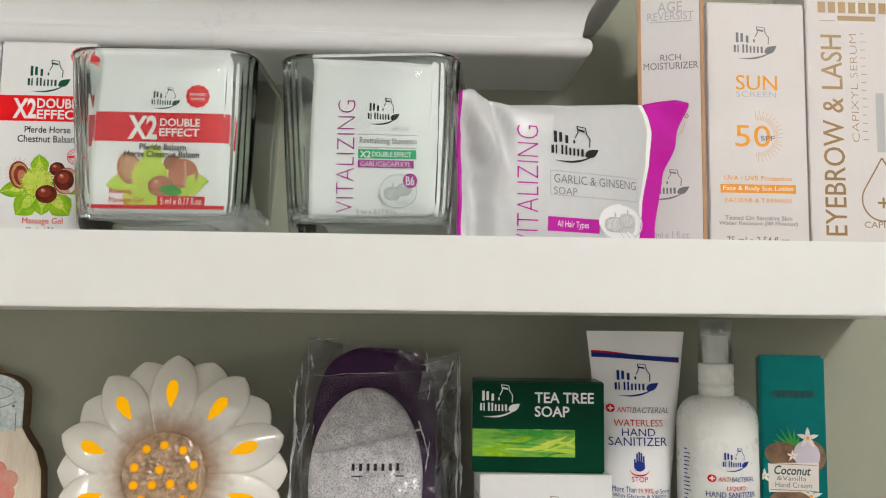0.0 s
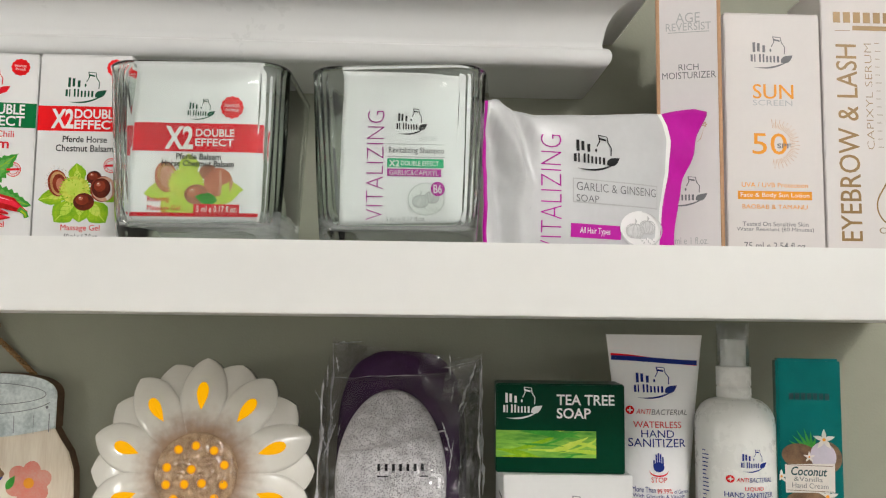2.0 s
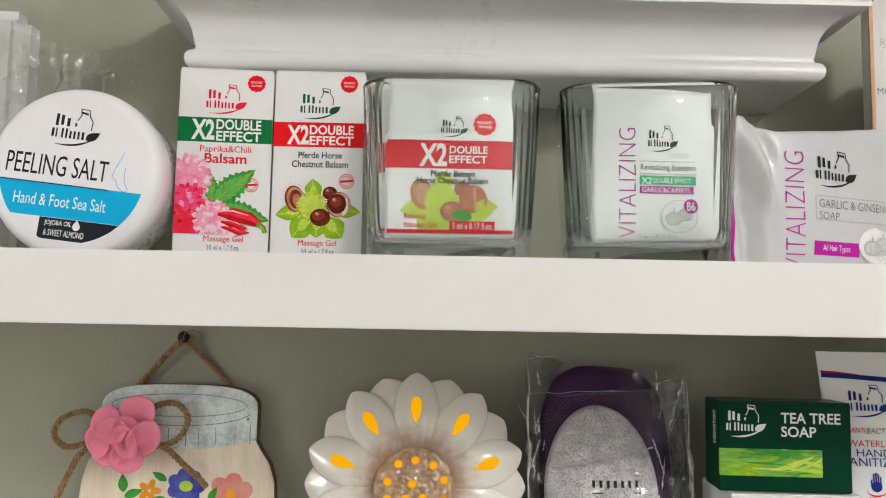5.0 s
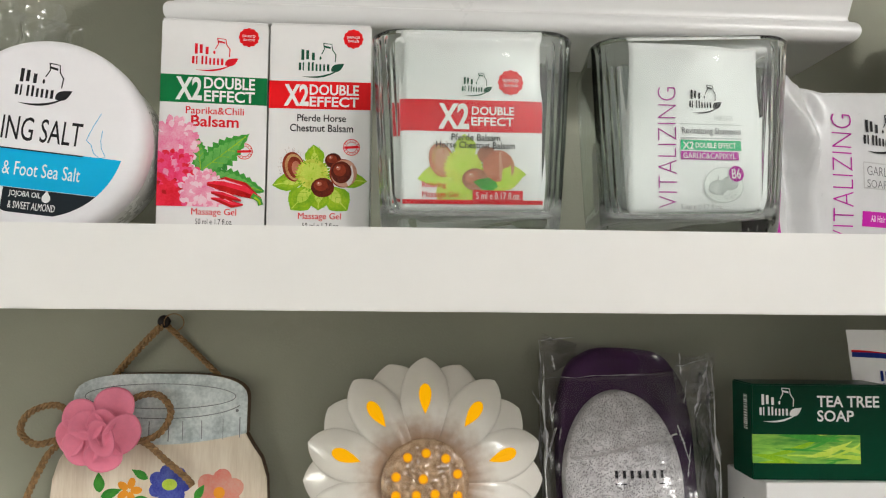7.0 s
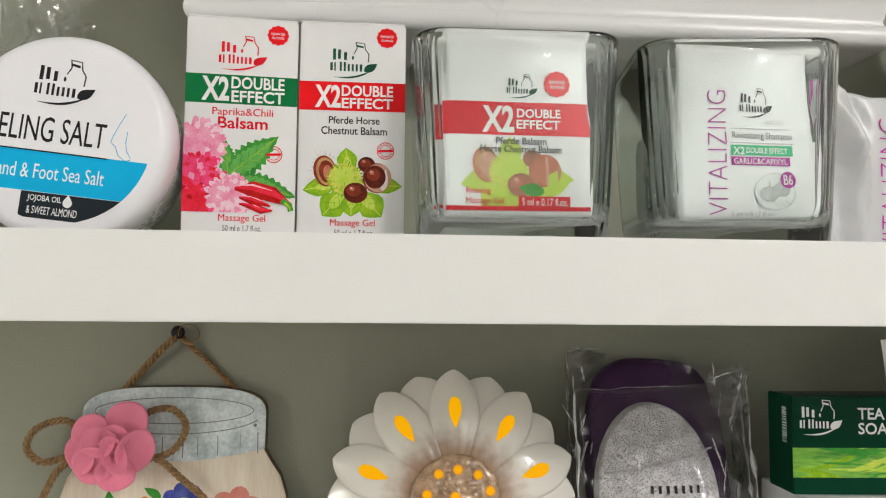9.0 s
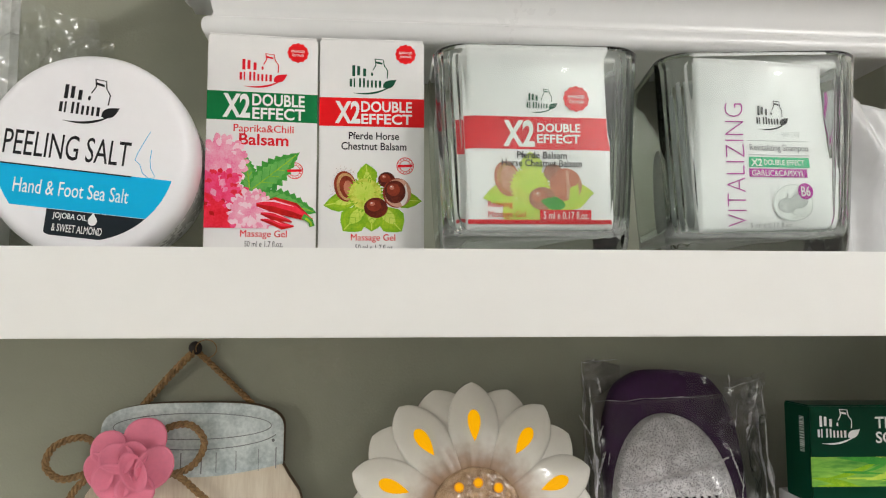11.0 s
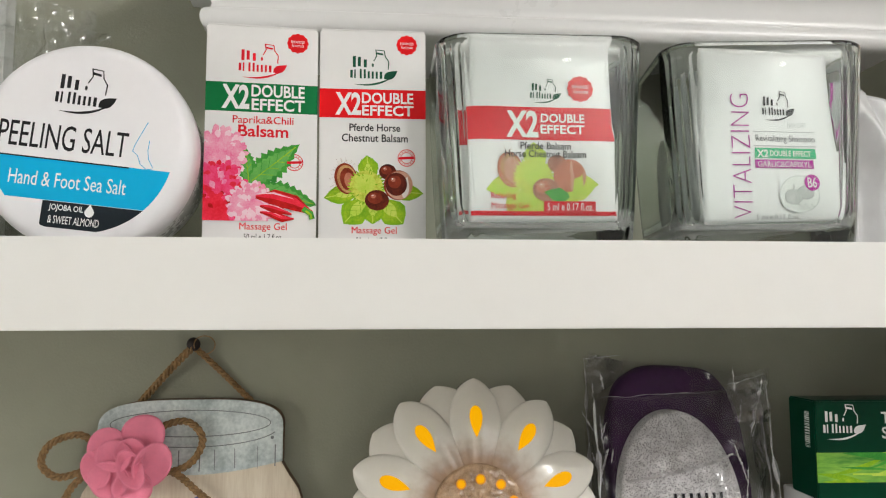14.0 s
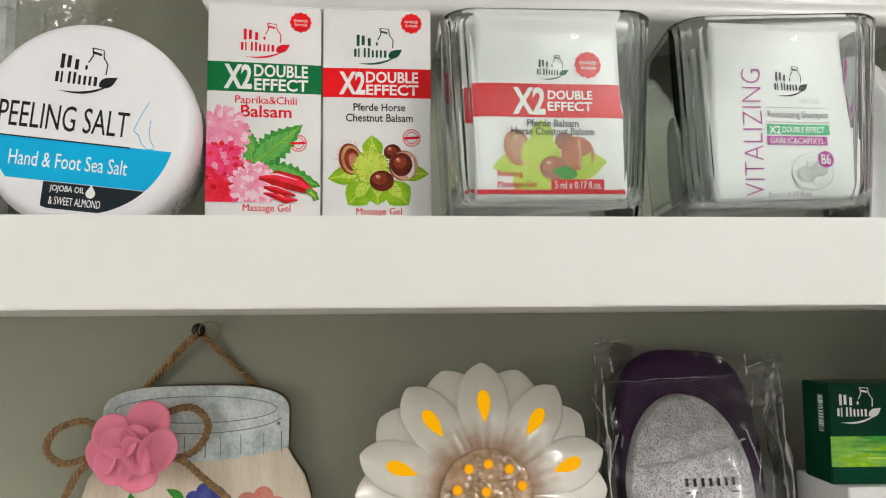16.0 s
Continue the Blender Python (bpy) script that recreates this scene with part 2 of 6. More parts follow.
def ceramic():
    """Cream glaze, airbrushed brown round the flower's middle."""
    m = material("cream_glazed_ceramic", (0.77, 0.74, 0.67), 0.18, vary=0.015, scale=30, coat=0.5)
    nodes, links = m.node_tree.nodes, m.node_tree.links
    bsdf = nodes["Principled BSDF"]
    coord, sep = nodes.new("ShaderNodeTexCoord"), nodes.new("ShaderNodeSeparateXYZ")
    links.new(coord.outputs["Object"], sep.inputs[0])
    flat, length = nodes.new("ShaderNodeCombineXYZ"), nodes.new("ShaderNodeVectorMath")
    length.operation = "LENGTH"
    links.new(sep.outputs["X"], flat.inputs["X"])
    links.new(sep.outputs["Z"], flat.inputs["Z"])
    links.new(flat.outputs[0], length.inputs[0])
    mott = nodes.new("ShaderNodeTexNoise")
    mott.inputs["Scale"].default_value = 130
    links.new(coord.outputs["Object"], mott.inputs["Vector"])
    add = nodes.new("ShaderNodeMath")
    add.operation = "MULTIPLY_ADD"
    add.inputs[1].default_value, add.inputs[2].default_value = 0.014, -0.007
    links.new(mott.outputs["Fac"], add.inputs[0])
    total = nodes.new("ShaderNodeMath")
    links.new(length.outputs["Value"], total.inputs[0])
    links.new(add.outputs[0], total.inputs[1])
    rng = nodes.new("ShaderNodeMapRange")
    rng.interpolation_type = "SMOOTHSTEP"
    rng.inputs[1].default_value, rng.inputs[2].default_value, rng.inputs[3].default_value, rng.inputs[4].default_value = 0.025, 0.050, 1.0, 0.0
    links.new(total.outputs[0], rng.inputs[0])
    mix = nodes.new("ShaderNodeMix")
    mix.data_type = "RGBA"
    old = bsdf.inputs["Base Color"].links[0].from_socket
    links.new(rng.outputs[0], mix.inputs[0])
    links.new(old, mix.inputs[6])
    mix.inputs[7].default_value = (0.36, 0.22, 0.13, 1)
    links.new(mix.outputs[2], bsdf.inputs["Base Color"])
    return m


def pumice_stone():
    m = material("grey_pumice", (0.84, 0.83, 0.815), 0.85, vary=0.15, scale=115)
    nodes, links = m.node_tree.nodes, m.node_tree.links
    bsdf = nodes["Principled BSDF"]
    coord, cell, wide = nodes.new("ShaderNodeTexCoord"), nodes.new("ShaderNodeTexVoronoi"), nodes.new("ShaderNodeTexNoise")
    cell.inputs["Scale"].default_value, wide.inputs["Scale"].default_value = 880, 300
    links.new(coord.outputs["Object"], wide.inputs["Vector"])
    shift = nodes.new("ShaderNodeMix")
    shift.data_type = "VECTOR"
    shift.inputs[0].default_value = 0.0035
    links.new(coord.outputs["Object"], shift.inputs[4])
    links.new(wide.outputs["Color"], shift.inputs[5])
    links.new(shift.outputs[1], cell.inputs["Vector"])
    pit = nodes.new("ShaderNodeMapRange")
    pit.inputs[1].default_value, pit.inputs[2].default_value = 0.08, 0.50
    links.new(cell.outputs["Distance"], pit.inputs[0])
    mix = nodes.new("ShaderNodeMix")
    mix.data_type = "RGBA"
    links.new(pit.outputs[0], mix.inputs[0])
    mix.inputs[6].default_value = (0.20, 0.195, 0.19, 1)
    links.new(bsdf.inputs["Base Color"].links[0].from_socket, mix.inputs[7])
    links.new(mix.outputs[2], bsdf.inputs["Base Color"])
    b = nodes.new("ShaderNodeBump")
    b.inputs["Strength"].default_value, b.inputs["Distance"].default_value = 0.9, 0.0008
    links.new(pit.outputs[0], b.inputs["Height"])
    links.new(b.outputs["Normal"], bsdf.inputs["Normal"])
    return m


M["ceramic"], M["pumice"] = ceramic(), pumice_stone()
# printing inks soak into the board and are less shiny than the coating
for key in ("red", "redtext", "green_band", "green_logo", "black", "grey", "magenta", "mint", "orange", "blue", "cyan", "slate", "leafp", "leafd", "leaflight", "leafdeep", "conkermid", "conkerlight", "rosytan", "blossomwhite", "husk", "conker", "conkerpale", "tan", "pinkprint", "pinkpale", "redbloom", "chili", "coral", "bluepaint"):
    M[key].node_tree.nodes["Principled BSDF"].inputs["Specular IOR Level"].default_value = 0.12


# ---- building helpers ----
def finish(name, bm, mats, smooth=False):
    bmesh.ops.recalc_face_normals(bm, faces=bm.faces)
    me = bpy.data.meshes.new(name)
    bm.to_mesh(me)
    bm.free()
    for m in mats if isinstance(mats, (list, tuple)) else [mats]:
        me.materials.append(m)
    if smooth:
        me.polygons.foreach_set("use_smooth", [True] * len(me.polygons))
    return me


def part(name, bm, mats, parent, label="", smooth=False):
    ob = new(name, finish(name, bm, mats, smooth))
    ob.parent = parent
    return tagged(ob, label) if label else ob


def thing(name, place, label, category, group="", kind=""):
    """An Empty at (x, y, z, turn, lean) that carries its parts."""
    ob = new(name)
    x, y, z, turn, lean = place
    ob.matrix_world = pose(x, y, z, 0, lean, turn)
    return tagged(ob, label, category, group, kind)


def block(x0, x1, y0, y1, z0, z1, bevel=0.0, seg=2, bm=None):
    bm = bm or bmesh.new()
    made = bmesh.ops.create_cube(bm, size=1)["verts"]
    for v in made:
        v.co = Vector((x0 + (v.co.x + 0.5) * (x1 - x0), y0 + (v.co.y + 0.5) * (y1 - y0), z0 + (v.co.z + 0.5) * (z1 - z0)))
    if bevel:
        bmesh.ops.bevel(bm, geom=list({e for v in made for e in v.link_edges}), offset=bevel, segments=seg, affect="EDGES")
    return bm


def flat(u, v):
    return 0.0


LIFT = 0.00005


def polygon(bm, pts, index=0, depth=LIFT, surf=flat):
    depth = depth if surf is flat else depth * 4
    vs = [bm.verts.new((u, surf(u, v) - depth, v)) for u, v in pts]
    f = bm.faces.new(vs)
    f.material_index = index
    return f


def patch(bm, rect, surf=flat, depth=LIFT, nx=12, nz=10, index=0, left=None, right=None):
    """A printed field over a curved face; left and right bend its sides."""
    u0, u1, z0, z1 = rect
    rows, depth = [], (depth if surf is flat else depth * 4)
    for j in range(nz + 1):
        v = z0 + (z1 - z0) * j / nz
        a, b = (left(v) if left else u0), (right(v) if right else u1)
        rows.append([bm.verts.new((a + (b - a) * i / nx, surf(a + (b - a) * i / nx, v) - depth, v)) for i in range(nx + 1)])
    for j in range(nz):
        for i in range(nx):
            bm.faces.new((rows[j][i], rows[j][i + 1], rows[j + 1][i + 1], rows[j + 1][i])).material_index = index
    return bm


def field(name, rect, mat, parent, surf=flat, depth=LIFT, nx=1, nz=1, **k):
    if surf is not flat:
        nx, nz = 14, 8
    return part(name, patch(bmesh.new(), rect, surf, depth, nx, nz, **k), mat, parent)


def lettering(words, rect, mat, parent, weight=0.0, upright=False, surf=flat, depth=LIFT * 2, slant=0.0):
    """Words in the built-in font, fitted to a field of a face."""
    curve = bpy.data.curves.new("lettering", "FONT")
    double = weight > 0 and any(ch in words for ch in "MN&")
    curve.body, curve.size, curve.offset, curve.resolution_u, curve.shear = words, 1.0, 0.0 if double else weight, 3, slant
    ob = new("lettering", curve)
    bpy.context.view_layer.update()
    me = bpy.data.meshes.new_from_object(ob.evaluated_get(bpy.context.evaluated_depsgraph_get()))
    bpy.data.objects.remove(ob)
    bpy.data.curves.remove(curve)
    if double:
        # a second, shifted impression makes these letters bolder
        bm = bmesh.new()
        bm.from_mesh(me)
        again = bmesh.ops.duplicate(bm, geom=bm.verts[:] + bm.edges[:] + bm.faces[:])["geom"]
        bmesh.ops.translate(bm, verts=[g for g in again if isinstance(g, bmesh.types.BMVert)], vec=(weight * 1.5, weight * 0.5, 0))
        bm.to_mesh(me)
        bm.free()
    co = np.empty(len(me.vertices) * 3)
    me.vertices.foreach_get("co", co)
    co = co.reshape(-1, 3)
    low, high = co.min(0), co.max(0)
    a, b = (co[:, 0] - low[0]) / (high[0] - low[0]), (co[:, 1] - low[1]) / (high[1] - low[1])
    u0, u1, z0, z1 = rect
    if upright:
        u, v = u1 - (u1 - u0) * b, z0 + (z1 - z0) * a
    else:
        u, v = u0 + (u1 - u0) * a, z0 + (z1 - z0) * b
    depth = depth if surf is flat else depth * 4
    out = np.stack([u, [surf(p, q) - depth for p, q in zip(u, v)], v], 1)
    if double:
        out[len(out) // 2:, 1] -= 0.00002
    me.vertices.foreach_set("co", out.ravel())
    me.name = "lettering"
    me.materials.append(mat)
    ob = new("lettering", me)
    ob.parent = parent
    return ob


def ellipse(cu, cv, ru, rv, turn=0.0, n=28, a0=0.0, a1=360.0):
    t, out = radians(turn), []
    closed = abs(a1 - a0) >= 360
    for i in range(n if closed else n + 1):
        a = radians(a0 + (a1 - a0) * i / n)
        x, y = ru * math.cos(a), rv * math.sin(a)
        out.append((cu + x * math.cos(t) - y * math.sin(t), cv + x * math.sin(t) + y * math.cos(t)))
    return out


def stroke(pts, width, taper=False):
    """A line of some width through points, as one outline."""
    left, right, n = [], [], len(pts)
    for i, (u, v) in enumerate(pts):
        a, b = pts[max(0, i - 1)], pts[min(n - 1, i + 1)]
        d = math.hypot(b[0] - a[0], b[1] - a[1]) or 1
        w = width / 2 * (max(0.12, math.sin(math.pi * i / (n - 1))) if taper else 1)
        nu, nv = -(b[1] - a[1]) / d * w, (b[0] - a[0]) / d * w
        left.append((u + nu, v + nv))
        right.append((u - nu, v - nv))
    return left + right[::-1]


def leaf_shape(cu, cv, length, width, turn, teeth=0, depth=0.12, blunt=0.8):
    """A pointed leaf from its stalk outwards, smooth or saw-edged."""
    t, n = radians(turn), max(12, teeth * 2)
    up, down = [], []
    for i in range(n + 1):
        s = i / n
        w = width / 2 * math.sin(math.pi * s ** blunt) * (1 - 0.15 * s)
        if teeth and i % 2:
            w *= 1 - depth * 2
        up.append((s * length, w))
        down.append((s * length, -w))
    pts = up[:-1] + [up[-1]] + down[-2:0:-1]
    return [(cu + x * math.cos(t) - y * math.sin(t), cv + x * math.sin(t) + y * math.cos(t)) for x, y in pts]


def ring(bm, cu, cv, r, width, index=0, depth=LIFT, surf=flat, n=32, squash=1.0):
    depth = depth if surf is flat else depth * 4
    a = [bm.verts.new((cu + r * math.cos(6.28319 * i / n), surf(cu, cv) - depth, cv + squash * r * math.sin(6.28319 * i / n))) for i in range(n)]
    b = [bm.verts.new((cu + (r - width) * math.cos(6.28319 * i / n), surf(cu, cv) - depth, cv + squash * (r - width) * math.sin(6.28319 * i / n))) for i in range(n)]
    for i in range(n):
        bm.faces.new((a[i], a[(i + 1) % n], b[(i + 1) % n], b[i])).material_index = index


def emblem(rect, mat, parent, surf=flat, depth=LIFT * 2):
    """A maker's mark as plain shapes: two rows of bars, a flask outline, a leaf and a swoosh."""
    u0, u1, z0, z1 = rect
    w, h = u1 - u0, z1 - z0
    bm = bmesh.new()
    P = lambda pts: polygon(bm, [(u0 + a * w, z0 + b * h) for a, b in pts], 0, depth, surf)
    for a, b, low, top in ((0.07, 0.13, 0.50, 0.78), (0.17, 0.23, 0.52, 0.76), (0.29, 0.35, 0.50, 0.70), (0.02, 0.07, 0.23, 0.43), (0.10, 0.13, 0.22, 0.44), (0.21, 0.25, 0.22, 0.45),
                           (0.29, 0.33, 0.22, 0.45), (0.37, 0.41, 0.22, 0.40), (0.45, 0.49, 0.22, 0.40), (0.53, 0.57, 0.22, 0.40), (0.61, 0.66, 0.22, 0.40)):
        P([(a, low), (b, low), (b, top), (a, top)])
    P(ellipse(0.47, 0.56, 0.022, 0.05, n=10))
    P(stroke([(0.52, 0.95), (0.70, 0.93), (0.72, 0.78), (0.79, 0.66), (0.78, 0.46)], 0.022))
    P(stroke([(0.53, 0.95), (0.55, 0.80), (0.49, 0.66)], 0.022))
    P([(0.55, 0.84), (0.68, 0.81), (0.68, 0.86), (0.55, 0.89)])
    P(leaf_shape(0.70, 0.22, 0.34, 0.20, 38))
    P(stroke([(0.10 + 0.82 * i / 12, 0.02 + 0.30 * (i / 12) ** 2.6 + 0.05 * (1 - i / 12) ** 2) for i in range(13)], 0.05, True))
    return tagged(part("emblem", bm, mat, parent, "maker's mark as plain shapes"), kind="stuff")


def seal(rect, parent, surf=flat):
    u0, u1, z0, z1 = rect
    cu, cv, r, q = (u0 + u1) / 2, (z0 + z1) / 2, (u1 - u0) / 2, (z1 - z0) / 2
    pts = [(cu + r * (1 - 0.07 * (1 - math.cos(i * math.pi / 3)) / 2) * math.cos(6.28319 * i / 72), cv + q * (1 - 0.09 * (1 - math.cos(i * math.pi / 3)) / 2) * math.sin(6.28319 * i / 72)) for i in range(72)]
    bm = bmesh.new()
    polygon(bm, pts, 0, LIFT * 2, surf)
    part("seal", bm, M["red"], parent, "small red scalloped seal")
    lettering("ENHANCED", (cu - 0.62 * r, cu + 0.62 * r, cv + 0.02 * q, cv + 0.27 * q), M["white_ink"], parent, 0.01, surf=surf, depth=LIFT * 3)
    lettering("formula", (cu - 0.55 * r, cu + 0.55 * r, cv - 0.36 * q, cv - 0.05 * q), M["white_ink"], parent, 0.0, surf=surf, depth=LIFT * 3, slant=0.3)


def stamp(rect, parent, mat, surf=flat):
    u0, u1, z0, z1 = rect
    cu, cv, r = (u0 + u1) / 2, (z0 + z1) / 2, (u1 - u0) / 2
    bm = bmesh.new()
    ring(bm, cu, cv, r, r * 0.1, surf=surf, depth=LIFT * 2)
    ring(bm, cu, cv, r * 0.68, r * 0.08, surf=surf, depth=LIFT * 2)
    for k in range(14):
        a = 6.28319 * k / 14
        polygon(bm, ellipse(cu + 0.79 * r * math.cos(a), cv + 0.79 * r * math.sin(a), r * 0.09, r * 0.05, math.degrees(a) + 90, 6), 0, LIFT * 2, surf)
    polygon(bm, [(cu - 0.85 * r, cv - 0.2 * r), (cu + 0.85 * r, cv - 0.1 * r), (cu + 0.85 * r, cv + 0.2 * r), (cu - 0.85 * r, cv + 0.1 * r)], 0, LIFT * 2.5, surf)
    part("stamp", bm, mat, parent, "small round red stamp")


def chestnuts(rect, parent, pale=False, surf=flat):
    """The printed picture: five leaves, an open husk, a spiky green husk and glossy conkers."""
    u0, u1, z0, z1 = rect
    w, h = u1 - u0, z1 - z0
    bm, level = bmesh.new(), [LIFT * 1.2]
    mats = [M["leaflight"] if pale else M["leafp"], M["husk"], M["conkerpale"] if pale else M["conker"], M["tan"], M["leafd"], M["cream"],
            M["leaflight"] if pale else M["leafdeep"], M["conkerlight"] if pale else M["conkermid"], M["rosytan"] if pale else M["conkerlight"], M["leaflight"], M["rosytan"]]

    def add(pts, i):
        level[0] += 0.0000006
        polygon(bm, [(p, max(z0, q)) for p, q in pts], i, level[0], surf)
    X, Y = (lambda a: u0 + a * w), (lambda b: z0 + b * h)
    R = lambda k: k * w

    def leaf(a, b, l, wd, turn, blunt):
        t = radians(turn)
        add(leaf_shape(X(a), Y(b), R(l), R(wd), turn, 5, 0.025, blunt), 6)
        add(leaf_shape(X(a), Y(b), R(l * 0.93), R(wd * 0.80), turn, 5, 0.02, blunt), 0)
        add(leaf_shape(X(a), Y(b), R(l * 0.75), R(wd * 0.40), turn, 0, 0.0, blunt), 0 if pale else 9)
        add(stroke([(X(a) + R(l * k) * math.cos(t), Y(b) + R(l * k) * math.sin(t)) for k in (0.1, 0.5, 0.95)], R(0.010)), 9)
        for k in () if pale else (0.35, 0.52, 0.68):
            for side in (-1, 1):
                q = t + side * 0.8
                c = (X(a) + R(l * k) * math.cos(t), Y(b) + R(l * k) * math.sin(t))
                add(stroke([c, (c[0] + R(wd * 0.36) * math.cos(q), c[1] + R(wd * 0.36) * math.sin(q))], R(0.005)), 6)

    def nut(a, b, ra, rb, turn):
        # shaded from a dark rim to a gleam at the upper left
        add(ellipse(X(a), Y(b), R(ra), R(rb), turn), 2)
        for f, dx, dy, i in ((0.78, -0.10, 0.12, 2), (0.62, -0.16, 0.20, 7), (0.44, -0.20, 0.26, 7), (0.22, -0.30, 0.38, 8), (0.07, -0.36, 0.46, 5)):
            add(ellipse(X(a) + R(ra * dx), Y(b) + R(rb * dy), R(ra * f), R(rb * f * 0.9), turn, 18), i)

    for spec in ((0.40, 0.52, 0.42, 0.22, 192, 1.3), (0.46, 0.62, 0.30, 0.24, 96, 1.3), (0.60, 0.52, 0.42, 0.20, -4, 1.3), (0.46, 0.44, 0.40, 0.32, 228, 1.5), (0.54, 0.44, 0.40, 0.32, 312, 1.5), (0.50, 0.44, 0.30, 0.26, 268, 1.5)):
        leaf(*spec)
    rng = random.Random(5)
    # the open husk with its dark bristles
    for k in range(34):
        a = radians(40 + 200 * k / 33)
        c, l = (X(0.205) + R(0.105) * math.cos(a), Y(0.70) + R(0.155) * math.sin(a)), R(rng.uniform(0.035, 0.06))
        add(stroke([c, (c[0] + l * math.cos(a + rng.uniform(-0.4, 0.4)), c[1] + l * math.sin(a + rng.uniform(-0.4, 0.4)))], R(0.010), True), 2 if k % 2 else 3)
    add(ellipse(X(0.215), Y(0.69), R(0.118), R(0.165), 12), 7)
    add(ellipse(X(0.225), Y(0.685), R(0.100), R(0.148), 12), 3)
    add(ellipse(X(0.235), Y(0.68), R(0.080), R(0.122), 12), 10 if pale else 7)
    add(ellipse(X(0.25), Y(0.66), R(0.050), R(0.085), 12), 8)
    # the green husk
    add([(X(0.43) + R(0.160 if i % 2 else 0.205) * math.cos(6.28319 * i / 64), Y(0.57) + R(0.160 if i % 2 else 0.200) * math.sin(6.28319 * i / 64)) for i in range(64)], 6)
    add(ellipse(X(0.425), Y(0.58), R(0.168), R(0.165)), 1)
    add(ellipse(X(0.41), Y(0.62), R(0.11), R(0.10)), 9)
    for k in range(70):
        a, r = rng.uniform(0, 6.28), R(0.165 * math.sqrt(rng.random()))
        add(leaf_shape(X(0.43) + r * math.cos(a), Y(0.575) + r * math.sin(a), R(0.040), R(0.013), math.degrees(a) + rng.uniform(-25, 25)), rng.choice((6, 9, 1)))
    nut(0.645, 0.80, 0.090, 0.082, 0)
    # a conker in its split rind
    add(ellipse(X(0.755), Y(0.60), R(0.150), R(0.158), -8), 7)
    add(ellipse(X(0.765), Y(0.60), R(0.140), R(0.150), -8), 10)
    add(leaf_shape(X(0.815), Y(0.40), R(0.24), R(0.085), 82), 5)
    nut(0.735, 0.615, 0.112, 0.122, 0)
    nut(0.535, 0.37, 0.125, 0.108, 0)
    if pale:
        for turn in (170, 20, 60):
            add(leaf_shape(X(0.75), Y(0.26), R(0.24), R(0.14), turn), 4 if turn == 170 else 0)
    return tagged(part("printed_picture", bm, mats, parent, "printed horse chestnuts on green leaves"), kind="stuff")


def carton(place, width, depth, height, mat, label, edge=None, group="", bevel=0.0006, flap=True, category="box"):
    """A folded carton: shell, tucked lid with its slit, and glued side seam."""
    ob = thing("product_box", place, label, category, group)
    h = height - (0.0012 if flap else 0)
    part("carton", block(-width / 2, width / 2, 0, depth, 0.0, h, bevel), edge or mat, ob)
    if flap:
        part("lid_flap", block(-width / 2 + 0.0004, width / 2 - 0.0004, 0.0003, depth - 0.0003, h, height, 0.0004), edge or mat, ob)
    return ob


# ---- the room ----
def slab(name, box, mat, kind="structure", label="", category=""):
    ob = new(name, finish(name, block(*box), mat))
    return tagged(ob, label, category, kind=kind)


slab("wall_north", (-1.0, 2.2, 0.225, 0.325, 0, 2.7), M["wall"], label="sage grey painted wall behind the shelves", category="wall")
slab("wall_south", (-1.0, 2.2, -2.9, -2.8, 0, 2.7), M["room"], label="pale painted wall", category="wall")
slab("wall_east", (2.2, 2.3, -2.9, 0.325, 0, 2.7), M["room"], label="pale painted wall", category="wall")
slab("wall_west", (-1.1, -1.0, -2.9, 0.325, 0, 2.7), M["room"], label="pale painted wall", category="wall")
slab("floor", (-1.1, 2.3, -2.9, 0.325, -0.1, 0), M["floor"], label="dark oak floor", category="floor")
slab("ceiling", (-1.1, 2.3, -2.9, 0.325, 2.7, 2.8), M["ceiling"], label="white ceiling", category="ceiling")


# ---- the two board shelves and the moulded ledge ----
def board_shelf(z_top, label):
    ob = thing("wall_shelf", (0, 0, z_top, 0, 0), label, "shelf", "board shelves")
    part("board", block(-0.62, 0.3585, 0.0, 0.225, -0.038, 0.0, 0.0005, 2), M["shelf"], ob)
    return ob


board_shelf(1.40, "thick white painted shelf board on the wall, full of cosmetics")
board_shelf(1.175, "white painted shelf board below, with toiletries and ornaments")


